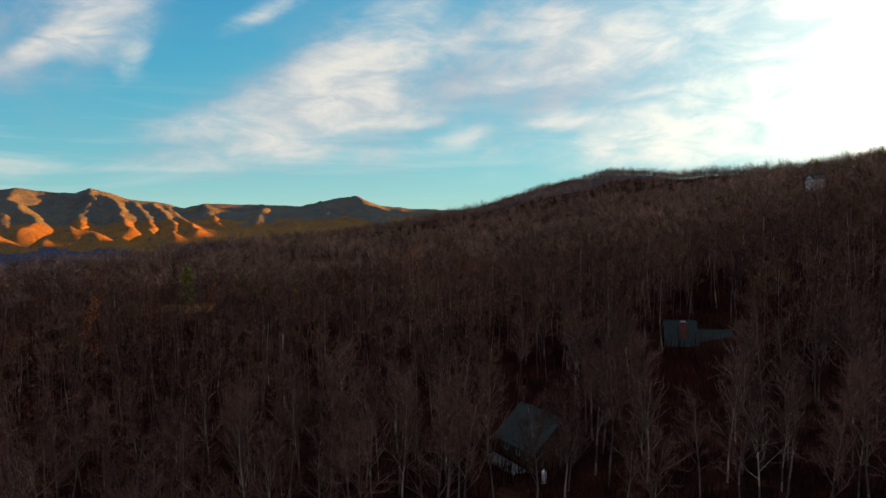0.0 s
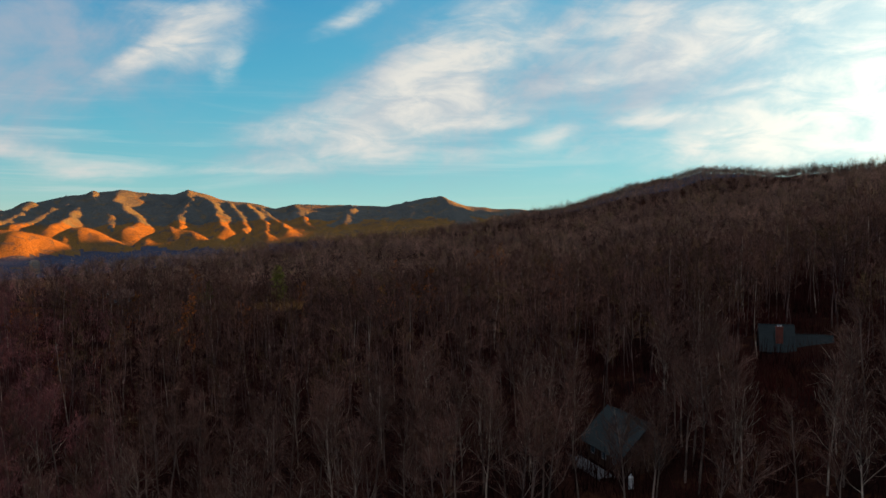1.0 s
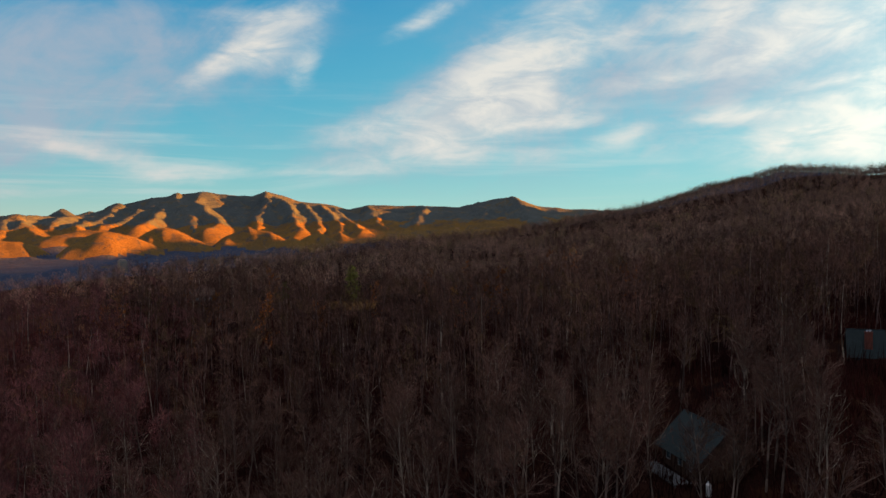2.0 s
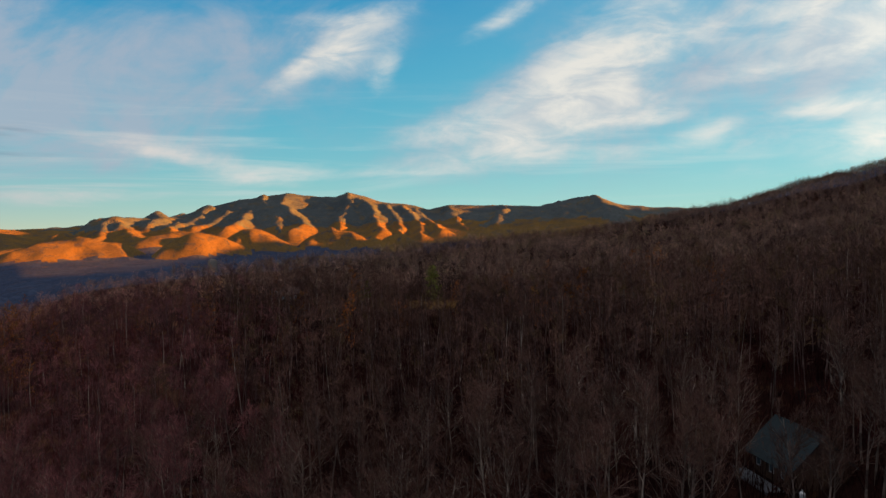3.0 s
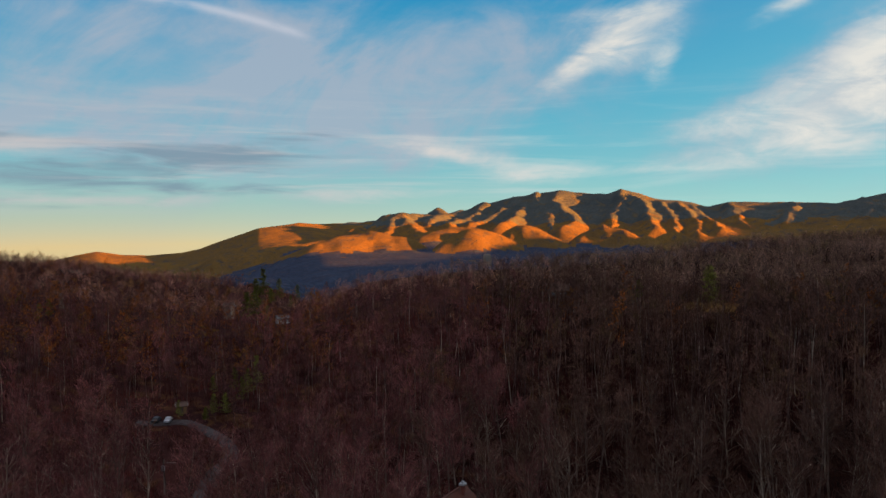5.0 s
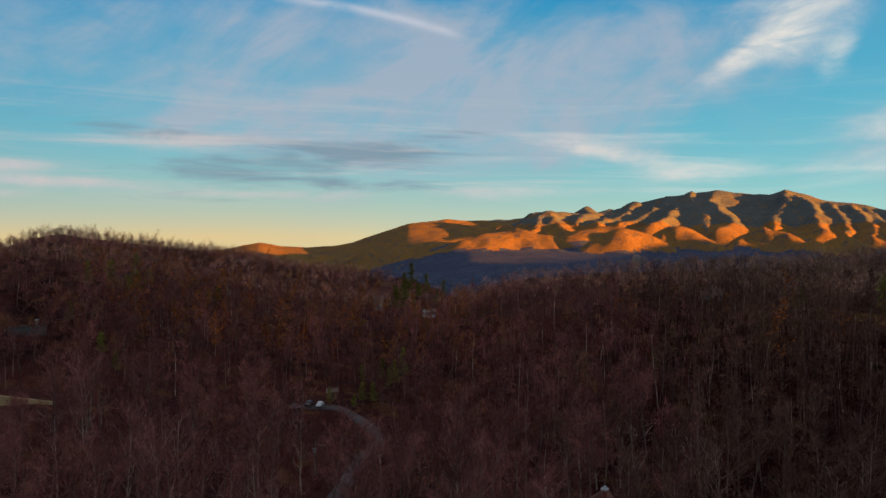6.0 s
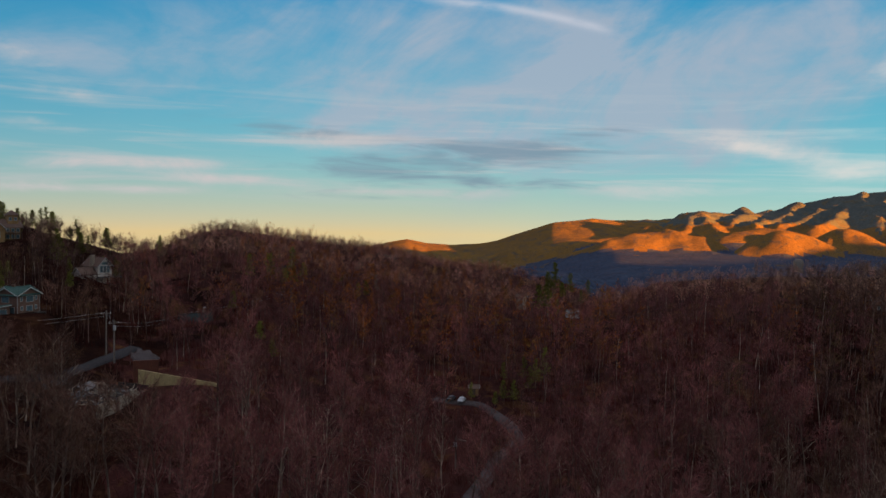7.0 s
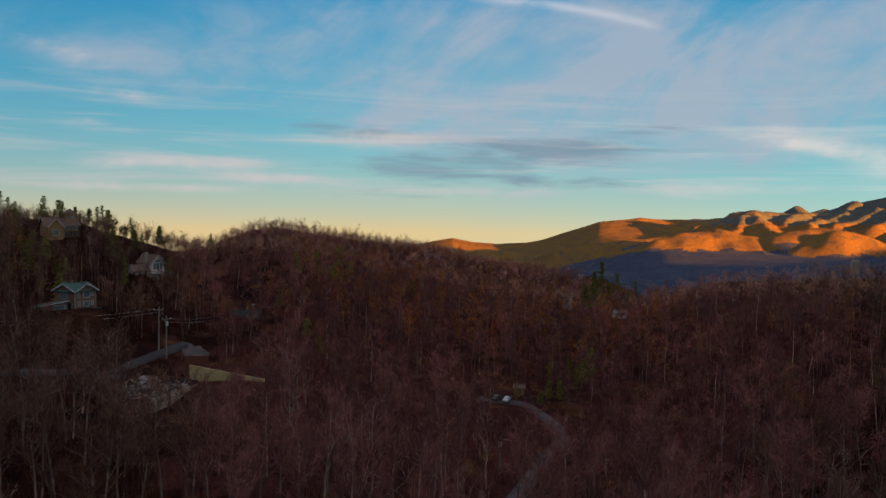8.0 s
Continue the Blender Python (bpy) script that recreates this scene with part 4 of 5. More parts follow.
def chimney(parent, x, y, z0, z1, mat, w=0.9, d=0.7, pots=True):
    c = part("chimney", *blocks((x - w / 2, x + w / 2, y - d / 2, y + d / 2, z0, z1), (x - w / 2 - 0.08, x + w / 2 + 0.08, y - d / 2 - 0.08, y + d / 2 + 0.08, z1, z1 + 0.16)), mat, parent)
    if pots:
        for sx in (-0.28, 0.28):
            part("chimney_cap", *blocks((x + sx - 0.13, x + sx + 0.13, y - 0.13, y + 0.13, z1 + 0.16, z1 + 0.4), (x + sx - 0.24, x + sx + 0.24, y - 0.24, y + 0.24, z1 + 0.44, z1 + 0.5),
                 (x + sx - 0.03, x + sx + 0.03, y - 0.03, y + 0.03, z1 + 0.4, z1 + 0.44)), STEEL, c, "bright metal chimney cap")


def standing(az, r, z, turn=0.0):
    """A pose that faces the viewer's hill, at a height from eye level."""
    x, y = polar(az, r)
    return pose(x, y, EYE[2] + z, 0, 0, -az + turn)


def build_porch_cabin():
    c = thing("log_cabin", standing(7.25, 133, -42.2, -58), "dark log cabin with a green-grey shingle roof among bare trees", "cabin")
    part("wall", *gabled_body(11.5, 9.5, 3.6, 4.4), LOG, c)
    roof_pair(c, 11.5, 9.5, 3.6, 4.4, 1.1, ROOFING)
    deck(c, -6.5, 6.5, -9.4, -6.4, 0.2, foot=-5)
    for k in range(5):
        part("porch_post", *blocks((-6.3 + k * 3.1, -6.1 + k * 3.1, -5.9, -5.7, -3, 2.6)), LOG, c)
    for x in (-3.6, 0.2, 3.6):
        window(c, x, 0.9, 1.3, 1.4, -4.77)
    part("door", *blocks((1.5, 2.5, -4.82, -4.75, 0.2, 2.25)), ROOF_BROWN, c)
    tank = thing("gas_tank", standing(7.45, 119.5, -41.6), "upright white gas cylinder beside the cabin deck", "tank")
    ring = [(0.42 * math.cos(q * math.pi / 5), 0.42 * math.sin(q * math.pi / 5)) for q in range(10)]
    v = [(x, y, -0.6) for x, y in ring] + [(x, y, 1.2) for x, y in ring] + [(x * 0.5, y * 0.5, 1.45) for x, y in ring]
    f = [tuple(range(9, -1, -1)), tuple(range(20, 30))] + [(a + q, a + (q + 1) % 10, a + 10 + (q + 1) % 10, a + 10 + q) for a in (0, 10) for q in range(10)]
    part("shell", v, f, TANKWHITE, tank)
    part("valve", *blocks((-0.12, 0.12, -0.12, 0.12, 1.44, 1.7)), STEEL, tank)


def build_chimney_cabin():
    c = thing("chimney_cabin", standing(17.2, 190, -33.2, 6), "cabin with a steep green-grey roof and red brick chimney", "cabin")
    part("wall", *gabled_body(6.4, 7.6, 2.6, 4.9, -3.0), LOG, c)
    roof_pair(c, 6.4, 7.6, 2.6, 4.9, 0.6, ROOFING)
    chimney(c, 0.4, -2.6, 1.0, 7.3, BRICK, 1.5, 0.9)
    part("wing_wall", *moved(gabled_body(8.4, 5.6, 2.6, 2.6, -3.0), 7.4, 1.6), LOG, c)
    roof_pair(c, 8.4, 5.6, 2.6, 2.6, 0.5, ROOFING, 7.4, 1.6)
    for x in (5.2, 7.6, 9.8):
        window(c, x, 0.8, 1.1, 1.3, -1.22)
    window(c, -1.8, 0.6, 1.2, 1.4, -3.82)


def build_vent_cabin():
    c = thing("rust_roof_cabin", standing(-37.6, 103, -44.5, 62), "cabin with a rust-brown roof and bright metal vent", "cabin")
    part("wall", *gabled_body(9.0, 8.0, 3.2, 3.6, -4.0), LOG, c)
    roof_pair(c, 9.0, 8.0, 3.2, 3.6, 0.8, ROOF_RUST)
    v = part("vent_pipe", *blocks((2.9, 3.35, -1.0, -0.55, 5.4, 7.5)), BRICK, c)
    part("vent_cap", *blocks((2.7, 3.55, -1.2, -0.35, 7.5, 7.75), (2.95, 3.3, -0.95, -0.6, 7.75, 8.05)), STEEL, v, "bright metal vent cap")
    window(c, 0, 0.8, 1.2, 1.4, -4.02)


def build_teal_house():
    """Square house with crossing gables, its corner towards the viewer's hill, and a lean-to with a carport."""
    h = thing("gabled_house", standing(-88.35, 206.5, -24.3, 44) @ Matrix.Scale(0.8, 4), "two-storey brown board house with a teal roof on the slope", "house")
    part("wall", *gabled_body(8.0, 8.0, 4.9, 1.95, -3.0), WALL_RED, h)
    part("cross_wall", *moved(gabled_body(8.04, 7.98, 4.9, 1.93, -3.0), 0, 0, 0, 90), WALL_RED, h)
    roof_pair(h, 8.0, 8.0, 4.9, 1.95, 0.7, ROOF_TEAL)
    roof_pair(h, 8.0, 8.0, 4.9, 1.95, 0.7, ROOF_TEAL, turn=90)
    for sx in (-4.06, 4.0):
        part("corner_board", *blocks((sx, sx + 0.06, -4.1, -3.92, -3.0, 4.85)), TRIM, h)
    window(h, 0.4, 2.6, 2.7, 1.9, -4.03, cols=2)
    window(h, 0.2, -0.1, 2.3, 1.7, -4.03, cols=2)
    for x, z in ((-2.6, 3.0), (2.7, 3.0), (-2.5, 0.3), (2.6, 0.3)):
        window(h, x, z, 0.9, 1.3, -4.03, cols=1, rows=2)
    window(h, -0.4, 2.5, 2.8, 1.9, -4.03, WALL_TAN, turn=-90, cols=2)
    window(h, 1.9, -0.5, 2.1, 1.9, -4.03, turn=-90, cols=2)
    turn, ox, oy = -44, -6.1, 1.2
    part("annex_wall", *moved(blocks((-3.2, 3.2, -2.6, 2.6, -3.5, 1.2)), ox, oy, 0, turn), WALL_RED, h)
    part("annex_roof", *moved(slab((-4.0, -3.2, 0.95), (3.7, -3.2, 2.3), (3.7, 3.0, 2.3), (-4.0, 3.0, 0.95), 0.16), ox, oy, 0, turn), ROOF_TEAL, h)
    part("annex_fascia", *moved(slab((-4.0, -3.26, 0.98), (3.7, -3.26, 2.33), (3.7, -3.21, 2.33), (-4.0, -3.21, 0.98), 0.24), ox, oy, 0, turn), TRIM, h)
    part("annex_gable", *moved(([(-3.2, -2.6, 1.2), (3.2, -2.6, 1.2), (3.2, -2.6, 2.1), (-3.2, 2.6, 1.2), (3.2, 2.6, 1.2), (3.2, 2.6, 2.1)], [(0, 1, 2), (5, 4, 3), (0, 2, 5, 3), (1, 4, 5, 2)]), ox, oy, 0, turn), WALL_RED, h)
    window(h, 1.0, -1.2, 3.0, 2.2, -2.64, turn=turn, ox=ox, oy=oy, rows=2, cols=4)
    part("carport_roof", *moved(slab((-7.2, -2.6, 0.35), (-4.1, -2.6, 0.85), (-4.1, 2.6, 0.85), (-7.2, 2.6, 0.35), 0.14), ox, oy, 0, turn), ROOF_TEAL, h)
    for y in (-2.4, 2.3):
        part("porch_post", *moved(blocks((-7.0, -6.85, y, y + 0.15, -4, 0.22)), ox, oy, 0, turn), WALL_RED, h)
    deck(h, -3.8, 4.2, -6.2, -4.1, -0.6, CHARRED)
    chimney(h, -0.4, 1.0, 5.6, 7.5, WALL_RED, 0.8, 0.7, False)


def build_glass_gable_house():
    h = thing("glass_gable_house", standing(-83.9, 300, -25.3, 32), "tan house with a glazed gable and tall stone chimney", "house")
    part("wall", *moved(gabled_body(9.0, 5.2, 5.2, 2.6, -4.0), 2.0, 0, 0, 90), WALL_CREAM, h)
    roof_pair(h, 9.0, 5.2, 5.2, 2.6, 0.6, ROOF_BROWN, 2.0, 0, 0, 90)
    for x in (0.7, 2.0, 3.3):
        window(h, x, 2.6, 1.2, 2.5, -4.52, cols=1, rows=2)
    window(h, 2.0, 5.3, 2.4, 1.1, -4.52, cols=3)
    part("side_wall", *moved(gabled_body(6.6, 5.0, 2.4, 2.2, -4.0), -3.2, -1.6), WALL_CREAM, h)
    roof_pair(h, 6.6, 5.0, 2.4, 2.2, 0.5, ROOF_BROWN, -3.2, -1.6)
    window(h, -4.6, -0.4, 1.1, 1.6, -4.12)
    window(h, -2.6, -0.4, 1.1, 1.6, -4.12)
    chimney(h, -0.6, -1.0, 3.0, 8.6, STONE, 1.3, 1.1, False)
    deck(h, -1.0, 6.6, -7.6, -4.6, 1.2, DECKING)


def build_lodge():
    h = thing("hilltop_lodge", standing(-89.3, 335, -12.4, 14) @ Matrix.Scale(0.9, 4), "brown timber lodge with several gables and a small tower", "house")
    part("wall", *gabled_body(13.0, 9.0, 5.6, 3.0, -4.0), WALL_HONEY, h)
    roof_pair(h, 13.0, 9.0, 5.6, 3.0, 0.8, ROOF_BROWN)
    part("tower_wall", *blocks((2.0, 6.0, -3.0, 1.0, 5.0, 10.4)), WALL_HONEY, h)
    part("tower_roof", [(1.5, -3.5, 10.4), (6.5, -3.5, 10.4), (6.5, 1.5, 10.4), (1.5, 1.5, 10.4), (4.0, -1.0, 12.6)], [(3, 2, 1, 0), (0, 1, 4), (1, 2, 4), (2, 3, 4), (3, 0, 4)], ROOF_BROWN, h)
    part("front_wall", *moved(gabled_body(4.0, 6.0, 5.0, 3.0, -4.0), -3.2, -5.6, 0, 90), WALL_HONEY, h)
    roof_pair(h, 4.0, 6.0, 5.0, 3.0, 0.6, ROOF_BROWN, -3.2, -5.6, 0, 90)
    for x in (1.6, 3.6, 5.4):
        window(h, x, 0.6, 1.3, 1.7, -4.52)
        window(h, x, 3.4, 1.3, 1.5, -4.52)
    window(h, -3.2, 1.0, 2.6, 2.6, -7.62, cols=3, rows=2)
    for x in (3.0, 5.0):
        window(h, x, 8.0, 1.2, 1.5, -3.02)
    deck(h, 0.0, 6.6, -6.6, -4.6, 3.0, ROOF_BROWN, -4)


def plain_house(name, az, r, z, turn, w, d, h, rise, wall, roof, label, stack=None):
    c = thing(name, standing(az, r, z, turn), label, "house")
    part("wall", *gabled_body(w, d, h, rise, -5.0), wall, c)
    roof_pair(c, w, d, h, rise, 0.5, roof)
    for x in (-w * 0.3, 0.0, w * 0.3):
        window(c, x, h * 0.35, 1.1, 1.4, -d / 2 - 0.02)
    if stack:
        chimney(c, stack, 0.6, h, h + rise + 1.6, STONE if wall is not WALL_PALE else BRICK, 0.9, 0.9)
    return c


def build_far_houses():
    plain_house("grey_house", -77.2, 262, -40.8, 8, 9.4, 7.0, 4.6, 2.4, WALL_BROWN, ROOFING, "dim grey house half hidden behind bare trees", 3.0)
    plain_house("ridge_house", 25.9, 430, 8.6, 35, 7.0, 6.5, 7.6, 2.2, WALL_PALE, ROOFING, "tall pale house among the ridge trees")
    plain_house("clearing_cabin", -29.2, 345, -35.4, 10, 9.0, 7.0, 3.2, 2.6, WALL_BROWN, ROOF_BROWN, "brown cabin roof showing over the treetops")
    plain_house("valley_shed", -49.6, 352, -45.2, 15, 5.4, 4.0, 1.6, 1.2, WALL_PALE, CONCRETE, "low shed with a pale metal roof in the valley")
    plain_house("hill_house", -63.5, 420, -28.0, -12, 9.0, 6.0, 3.0, 2.2, WALL_TAN, ROOF_BROWN, "small tan house near the hill crest")
    plain_house("tall_valley_house", -53.4, 345, -42.6, -20, 3.2, 4.2, 6.0, 1.4, WALL_TAN, ROOF_BROWN, "tall narrow tan house beside evergreens")
    plain_house("slope_cottage", -71.0, 330, -28.0, 12, 9.0, 6.0, 3.0, 2.0, WALL_BROWN, ROOFING, "brown cottage low on the wooded hill")
    plain_house("crest_house", 3.8, 840, 5.0, 20, 9.0, 7.0, 5.0, 2.4, WALL_PALE, ROOFING, "tiny pale house high on the wooded ridge")
    plain_house("ridge_villa", 28.0, 530, 22.5, -8, 16.0, 8.0, 4.6, 2.2, WALL_BROWN, ROOF_BROWN, "broad dark house on the ridge skyline")
    tower = thing("hotel_tower", standing(-34.4, 1250, -69.0, 20), "plain pale hotel block standing in the valley", "building")
    part("wall", *blocks((-5.5, 5.5, -5, 5, -60, 9.0), (-3.5, 4.0, -4, 4, 9.0, 11.0)), WALL_TAN, tower)
    for i in range(4):
        for j in range(5):
            part("window", *blocks((-4.7 + i * 2.5, -3.2 + i * 2.5, -5.08, -4.98, -6 + j * 3.0, -4.4 + j * 3.0)), GLASS, tower)
    stack = thing("stone_chimney", standing(-64.25, 330, -33.4), "lone tan stone chimney standing on the wooded hill", "chimney")
    part("shaft", *blocks((-0.9, 0.9, -0.7, 0.7, -3, 3.6), (-0.65, 0.65, -0.55, 0.55, 3.6, 6.6)), STONE, stack)
    part("cap", *blocks((-0.8, 0.8, -0.7, 0.7, 6.6, 6.85)), CONCRETE, stack)


def strip(name, line, wide, mat, label, category, lift=0.25):
    """A road that follows the land, with a raised bed and soft edges."""
    pts = np.array([polar(*p) for p in line])
    t = np.linspace(0, len(pts) - 1, len(pts) * 6)
    x, y = np.interp(t, range(len(pts)), pts[:, 0]), np.interp(t, range(len(pts)), pts[:, 1])
    for _ in range(4):
        x[1:-1], y[1:-1] = (x[:-2] + 2 * x[1:-1] + x[2:]) / 4, (y[:-2] + 2 * y[1:-1] + y[2:]) / 4
    dx, dy = np.gradient(x), np.gradient(y)
    n = np.hypot(dx, dy)
    nx, ny = -dy / n, dx / n
    rows = []
    for off, low in ((-0.5, 0.7), (-0.46, 0.0), (0.0, -0.05), (0.46, 0.0), (0.5, 0.7)):
        w = off * wide * (1 + 0.08 * np.sin(t * 2.1 + off * 5))
        rows.append(np.stack([x + nx * w, y + ny * w, land(x, y) * 0.5 + land(x + nx * w, y + ny * w) * 0.5 + lift - low], 1))
    k = len(x)
    verts = np.concatenate(rows)
    faces = [(a * k + i, a * k + i + 1, (a + 1) * k + i + 1, (a + 1) * k + i) for a in range(4) for i in range(k - 1)]
    return tagged(new(name, mesh_of(name, verts.tolist(), faces, [mat], True)), label, category, kind="structure")


def pad(name, az, r, wide, deep, mat, label, category, lift=0.3):
    """A patch of open ground laid on the land."""
    k, n = 9, 28
    verts, faces = [], []
    rng = np.random.default_rng(int(abs(az) * 10))
    edge = 1 + 0.14 * rng.normal(0, 1, n)
    for i in range(k):
        for j in range(n):
            f = (i + 0.001) / (k - 1) * edge[j] ** (1 if i else 0)
            x, y = polar(az + wide * f * math.cos(2 * math.pi * j / n), r + deep * f * math.sin(2 * math.pi * j / n))
            verts.append((x, y, float(land(x, y)) + (lift if i < k - 1 else -0.4)))
    faces = [(i * n + j, i * n + (j + 1) % n, (i + 1) * n + (j + 1) % n, (i + 1) * n + j) for i in range(k - 1) for j in range(n)]
    return tagged(new(name, mesh_of(name, verts, faces, [mat], True)), label, category, kind="structure")


def build_roads():
    strip("lane", LANE, 3.6, GRAVEL, "curving grey gravel lane through the trees", "lane", 0.2)
    strip("track", TRACK, 2.2, DIRT, "faint dirt track branching from the road", "track", 0.15)
    strip("road", ROAD, 3.8, ASPHALT, "worn grey road along the slope", "road", 0.2)
    pad("clearing", -18.6, 328, 2.1, 11, GRASS, "small clearing of dry yellow grass", "clearing")
    pad("parking_pad", -80.6, 203, 0.9, 6, GRAVEL, "pale concrete pad beside the road", "pad", 0.45)


def build_car(az, r, turn, paint, label):
    x, y = polar(az, r)
    c = thing("parked_car", pose(x, y, float(land(x, y)) + 0.42, 0, 0, -az + turn) @ Matrix.Scale(0.8, 4), label, "car", "cars on the lane")
    profile = [(-2.2, 0.35), (-2.2, 0.85), (-1.4, 0.98), (-0.8, 1.5), (0.9, 1.5), (1.6, 1.0), (2.2, 0.9), (2.25, 0.35)]
    n = len(profile)
    v = [(px, -0.85 if pz < 1.2 else -0.68, pz) for px, pz in profile] + [(px, 0.85 if pz < 1.2 else 0.68, pz) for px, pz in profile]
    f = [tuple(range(n)), tuple(range(2 * n - 1, n - 1, -1))] + [((q + 1) % n, q, n + q, n + (q + 1) % n) for q in range(n)]
    part("body", v, f, paint, c)
    for s in (-1, 1):
        part("side_window", *slab((-0.95, s * 0.80, 1.05), (1.25, s * 0.80, 1.05), (0.8, s * 0.71, 1.42), (-0.72, s * 0.71, 1.42), -0.02 * s), GLASS, c)
        for wx in (-1.4, 1.4):
            ring = [(0.34 * math.cos(q * math.pi / 5), 0.34 * math.sin(q * math.pi / 5)) for q in range(10)]
            wv = [(wx + a, s * 0.7, 0.34 + b) for a, b in ring] + [(wx + a, s * 0.9, 0.34 + b) for a, b in ring]
            part("wheel", wv, [tuple(range(10)), tuple(range(19, 9, -1))] + [((q + 1) % 10, q, 10 + q, 10 + (q + 1) % 10) for q in range(10)], RUBBER, c)
    part("windscreen", *slab((1.58, -0.66, 1.04), (1.58, 0.66, 1.04), (0.95, 0.60, 1.47), (0.95, -0.60, 1.47), 0.02), GLASS, c)


def build_lane_things():
    build_car(-57.7, 203.2, 75, CARPAINT, "white parked car at the top of the lane")
    build_car(-58.5, 203.6, 70, DARKPAINT, "dark parked car beside the white one")
    x, y = polar(-56.8, 211)
    s = thing("timber_shed", pose(x, y, float(land(x, y)), 0, 0, 56.6), "small ochre timber shed at the end of the lane", "shed")
    part("wall", *gabled_body(2.6, 2.2, 1.9, 0.8, -1.0), WALL_HONEY, s)
    roof_pair(s, 2.6, 2.2, 1.9, 0.8, 0.25, ROOF_BROWN)
    part("door", *blocks((-0.45, 0.45, -1.16, -1.08, 0.1, 1.8)), ROOF_BROWN, s)
    x, y = polar(-58.1, 158)
    p = thing("lane_post", pose(x, y, float(land(x, y)), 0, 0, 30), "grey wooden utility post beside the lane", "post")
    part("pole", *tubes([(np.array((0, 0, -1.0)), np.array((0.1, 0, 7.0)), 0.16, 0.12)], 8), POLE_WOOD, p)
    part("meter_box", *blocks((-0.32, 0.32, -0.45, -0.14, 4.8, 5.8)), STEEL, p)
    part("crossarm", *blocks((-0.1, 2.6, -0.07, 0.07, 6.3, 6.45)), POLE_WOOD, p)


def build_ruin():
    """Burnt-out building: standing block walls, floor slabs, heaps of charred timber."""
    r = thing("burnt_ruin", standing(-83.7, 171, -38.3, 46), "burnt-out building with broken pale walls and charred timber", "ruin")
    part("floor_slab", *blocks((-7.3, 7.3, -7.0, 7.0, -3.0, 0.0)), CHARRED, r)
    # pale block wall with a doorway, broken down in steps
    for x0, x1, z1 in ((-7.3, -5.2, 0.4), (-5.2, -2.6, 0.9), (-1.6, 1.6, 0.8), (1.6, 4.4, 1.3), (4.4, 7.3, 0.7)):
        part("broken_wall", *blocks((x0, x1 - 0.02, -7.5, -7.1, -2.4, z1 - 0.5), (x0 + 0.15, x0 + (x1 - x0) * 0.62, -7.46, -7.14, z1 - 0.5, z1)), WALL_TAN, r)
    part("doorway", *blocks((-2.6, -1.62, -7.3, -7.1, -2.4, -0.2)), CHARRED, r)
    for z in (-1.5, -0.6):
        part("wall_band", *blocks((-1.5, 7.2, -7.53, -7.51, z, z + 0.09)), CHARRED, r)
    for x0, x1, y0, y1, z1, mat in ((7.3, 7.7, -6.8, 3.0, 1.2, CHARRED), (-7.7, -7.3, -7.0, -2.0, 0.2, ROOF_RUST), (-7.7, -7.3, -1.6, 5.0, 0.9, CHARRED), (-5.0, 5.0, 7.0, 7.4, 1.7, CHARRED),
                                    (1.0, 1.3, -4.0, 3.0, 1.1, WALL_TAN), (-4.5, -0.5, 2.0, 2.3, 1.2, CONCRETE), (3.0, 6.5, 2.6, 2.9, 1.5, WALL_TAN)):
        part("broken_wall", *blocks((x0, x1, y0, y1, -2.2, z1 - 0.7), (x0, x0 + (x1 - x0) * 0.6, y0, y0 + (y1 - y0) * 0.8, z1 - 0.7, z1)), mat, r)
    part("fallen_sheet", *slab((0.5, 3.2, 0.5), (4.4, 3.6, 0.9), (4.8, 6.2, 1.5), (0.8, 6.0, 1.2), 0.06), CONCRETE, r, "buckled pale sheet of fallen roofing")
    rng = np.random.default_rng(12)
    for k in range(70):
        x, y, long, t = rng.uniform(-6.8, 6.5), rng.uniform(-6.4, 6.0), rng.uniform(1.2, 4.2), rng.uniform(0, math.pi)
        a = np.array((x, y, rng.uniform(0.0, 0.7)))
        b = a + np.array((math.cos(t) * long, math.sin(t) * long, rng.uniform(-0.3, 1.3)))
        part("charred_beam", *tubes([(a, b, rng.uniform(0.08, 0.16), 0.08)], 4), CHARRED if k % 5 else WALL_TAN, r)
    for k in range(90):
        x, y, s = rng.uniform(-6.8, 6.8), rng.uniform(-6.4, 6.4), rng.uniform(0.15, 0.55)
        part("rubble", *moved(blocks((-s, s, -s * 0.6, s * 0.6, -0.1, s * 0.5)), x, y, 0.0, rng.uniform(0, 180)), (CONCRETE, WALL_TAN, CHARRED, ROOF_RUST, CHARRED, CHARRED, CONCRETE)[k % 7], r)
    w = thing("retaining_wall", standing(-78.6, 174, -36.0, -6), "long ochre retaining wall stepping down the slope", "wall")
    for k in range(8):
        x0 = -7.2 + k * 2.0
        za, zb = 1.75 - k * 0.44, 1.75 - (k + 0.96) * 0.44
        v, f = blocks((x0, x0 + 1.92, -0.2, 0.2, -4.0, za))
        part("panel", [(px, py, pz if pz == -4.0 else (za if px == x0 else zb)) for px, py, pz in v], f, YELLOW, w)
        part("pilaster", *blocks((x0 - 0.1, x0 + 0.1, -0.34, -0.2, -4.0, 1.85 - k * 0.44)), YELLOW, w)
    f = thing("rust_wall", standing(-80.5, 180, -35.0, 0), "rust-red broken wall panel behind the ruin", "wall")
    part("panel", *blocks((-2.6, 2.6, -0.2, 0.2, -3.0, 1.8)), ROOF_RUST, f)
    g = thing("garage_slab", standing(-86.3, 179, -36.6, 20), "grey concrete slab beside the burnt building", "slab")
    part("slab", *blocks((-2.8, 2.8, -3.0, 3.0, -3.0, 0.1)), DECKING, g)


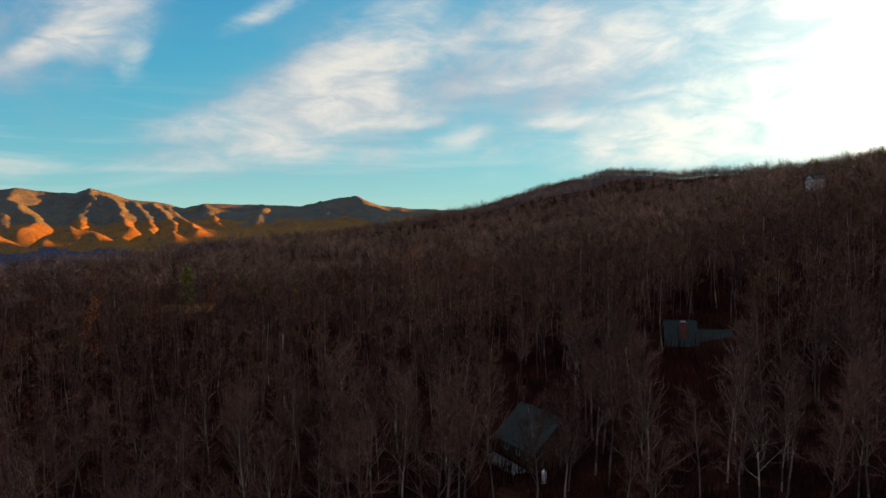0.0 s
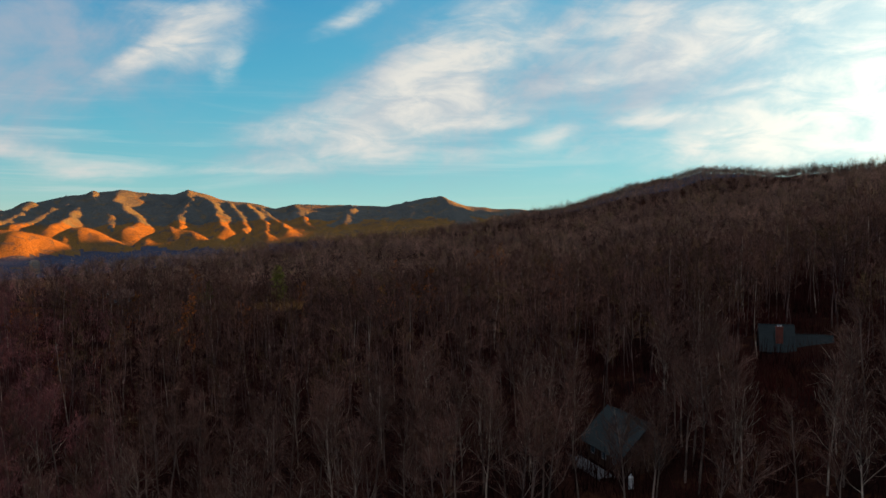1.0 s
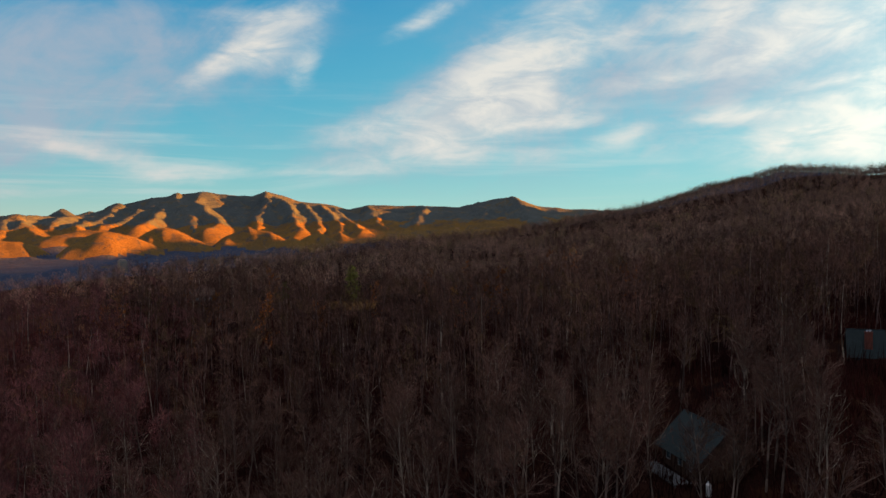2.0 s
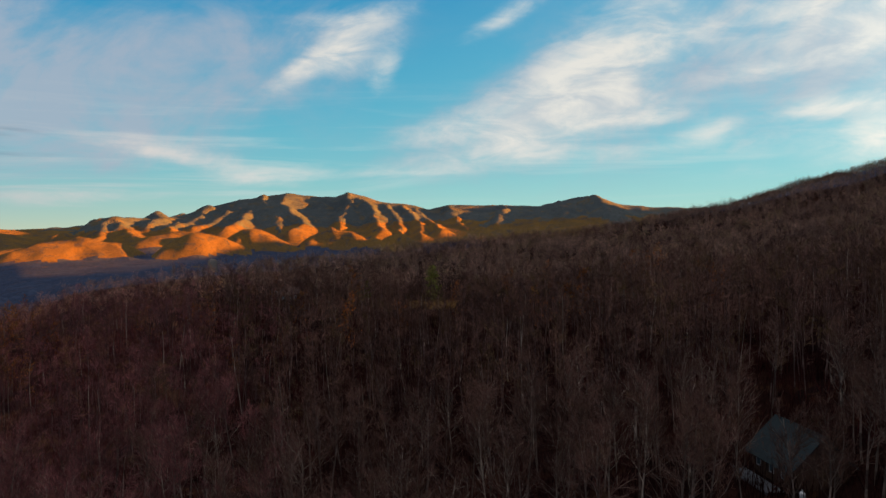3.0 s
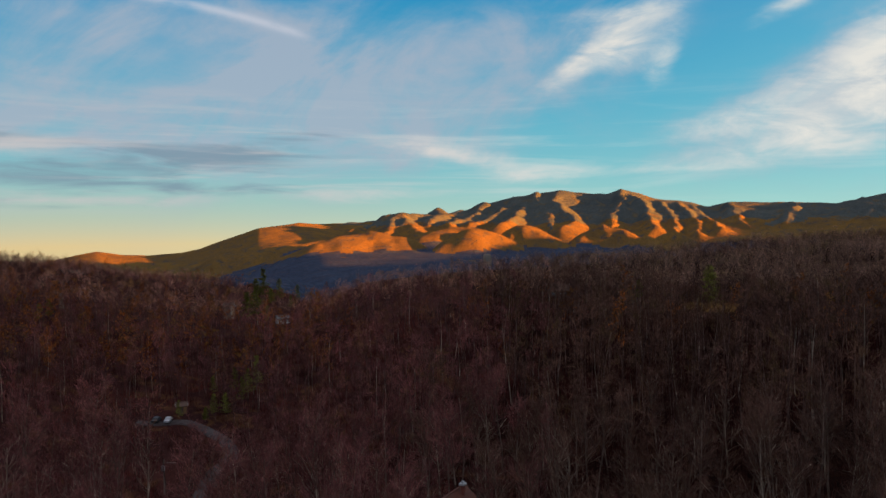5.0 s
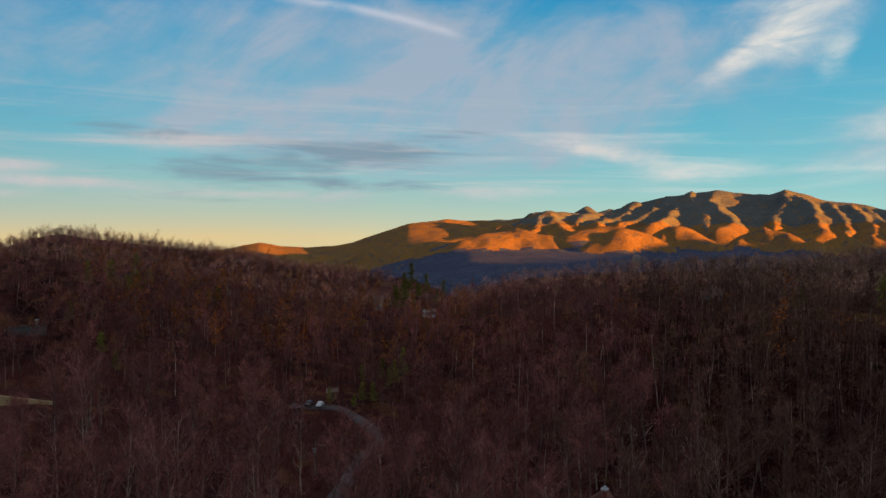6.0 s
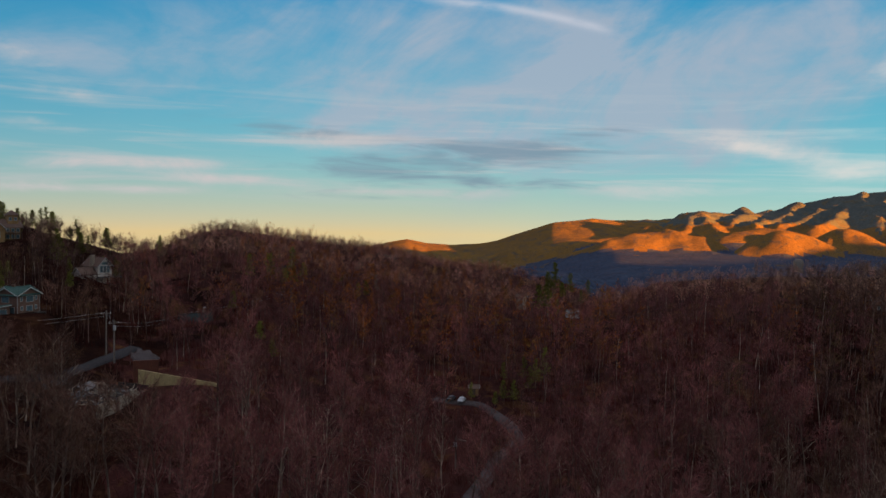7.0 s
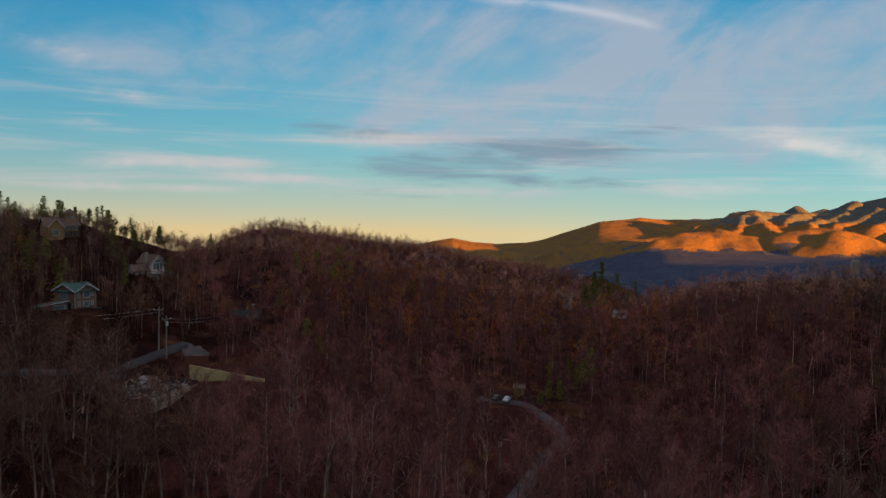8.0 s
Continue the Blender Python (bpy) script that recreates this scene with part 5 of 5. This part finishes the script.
def build_poles():
    tops = []
    for az, r, high, box in ((-83.05, 200, 10.9, False), (-82.55, 194, 10.2, True), (-78.1, 262, 7.6, False), (-70.5, 268, 7.0, False), (-96.5, 190, 6.6, False)):
        x, y = polar(az, r)
        z = float(land(x, y))
        p = thing("utility_pole", pose(x, y, z, 0, 0, -az + 20), "weathered grey utility pole with a crossarm", "pole", "poles along the road")
        part("pole", *tubes([(np.array((0, 0, -1.0)), np.array((0.05, 0, high)), 0.19, 0.13)], 8), POLE_WOOD, p)
        part("crossarm", *blocks((-1.2, 1.2, -0.07, 0.07, high - 0.9, high - 0.74)), POLE_WOOD, p)
        for k in (-1.05, 0.0, 1.05):
            part("insulator", *blocks((k - 0.06, k + 0.06, -0.06, 0.06, high - 0.74, high - 0.5)), TANKWHITE, p)
        if box:
            part("transformer", *tubes([(np.array((0.0, -0.42, high - 2.4)), np.array((0.0, -0.42, high - 1.3)), 0.3, 0.3)], 10), STEEL, p)
        tops.append(Vector((x, y, z + high - 0.5)))
    for a, b, sag in ((4, 0, 1.0), (0, 1, 0.2), (1, 2, 1.3), (2, 3, 1.0)):
        for off in (0.0, 0.9):
            rows, last = [], None
            for k in range(15):
                t = k / 14
                q = tops[a].lerp(tops[b], t) - Vector((0, 0, off + 4 * sag * t * (1 - t)))
                if last is not None:
                    rows.append((np.array(last), np.array(q), 0.015, 0.015))
                last = q
            w = new("power_line", mesh_of("power_line", *tubes(rows, 4), [STEEL]))
            tagged(w, "thin sagging power line between the poles", "wire", "power lines")


def build_evergreens():
    rng = np.random.default_rng(21)
    models = []
    for k, h in enumerate((15, 12, 17, 9)):
        wood, green = pine(500 + k, h, 15, 20, 1.25)
        models.append((mesh_of("trunk", *tubes(wood, 4), [BARK]), mesh_of("crown", *blades(green), [NEEDLE])))
    spots = [(-70.3, 304, 0.9), (-70.8, 309, 0.8), (-72.1, 311, 0.9), (-71.8, 199, 0.45), (-50.4, 392, 1.1), (-50.9, 398, 1.0), (-49.8, 402, 0.9), (-51.5, 388, 1.0), (-48.5, 396, 0.7), (-55.2, 203, 0.45), (-54.6, 206, 0.5), (-53.8, 204, 0.5), (-18.5, 318, 1.6), (-23.4, 330, 0.9), (-52.6, 214, 0.5), (-52.2, 222, 0.55), (-53.1, 228, 0.5), (-51.6, 232, 0.6), (-54.6, 226, 0.45), (-51.4, 330, 1.2), (-50.7, 335, 1.0),
             (-52.1, 334, 1.1), (-49.0, 372, 0.5), (-71.0, 300, 0.8), (-71.9, 306, 0.7), (-73.5, 300, 0.6), (-72.7, 215, 0.5), (-66.8, 330, 0.6), (-65.6, 300, 0.75), (-65.0, 306, 0.6), (-69.6, 318, 0.9), (-70.4, 326, 0.8), (-74.6, 250, 0.6), (-83.0, 330, 0.8), (-84.6, 322, 0.9), (-86.0, 300, 0.9), (-79.6, 345, 0.7), (-57.0, 205, 0.35), (-42.4, 118, 0.35), (-44.8, 122, 0.4)]
    for q in range(34):
        spots.append((rng.uniform(-96, -86.2), rng.uniform(335, 400), rng.uniform(0.45, 0.85)))
    for q in range(12):
        spots.append((rng.uniform(-87, -82), rng.uniform(300, 350), rng.uniform(0.35, 0.6)))
    for q in range(16):
        spots.append((rng.uniform(-95, -85), rng.uniform(225, 320), rng.uniform(0.4, 0.8)))
    for q in range(16):
        spots.append((rng.uniform(23, 33), rng.uniform(470, 540), rng.uniform(0.4, 0.7)))
    for az, r, size in spots:
        trunk, crown = models[rng.integers(0, len(models))]
        tree = thing("evergreen", at_ground(az, r, rng.uniform(0, 360), 0.2, size * rng.uniform(0.9, 1.1)), "dark green pine standing among leafless trees", "tree", "pines in the wood")
        for name, me in (("trunk", trunk), ("crown", crown)):
            new(name, me).parent = tree
    leafy = []
    for k in range(5):
        wood, fine = bare_tree(400 + k, rng.uniform(8, 13), 8, 2, 0.22, 0.05, 0.40, 0.20)
        leafy.append(triangles(*blades([(a, a + (b - a) * 0.6, ra, rb) for i, (a, b, ra, rb) in enumerate(fine) if i % 3])))
    x, y = scattered(rng, 225, 470, 11.0, -74, -46)
    x2, y2 = scattered(rng, 225, 330, 30.0, -96, 5)
    joined("russet_leaves", leafy, np.concatenate([x, x2]), np.concatenate([y, y2]), np.random.default_rng(6), RUSSET, "rust-brown leaves still hanging on young oaks", "foliage", 0.95, 1.5)


build_woods()
build_evergreens()
build_roads()
build_porch_cabin()
build_chimney_cabin()
build_vent_cabin()
build_teal_house()
build_glass_gable_house()
build_lodge()
build_far_houses()
build_lane_things()
build_ruin()
build_poles()
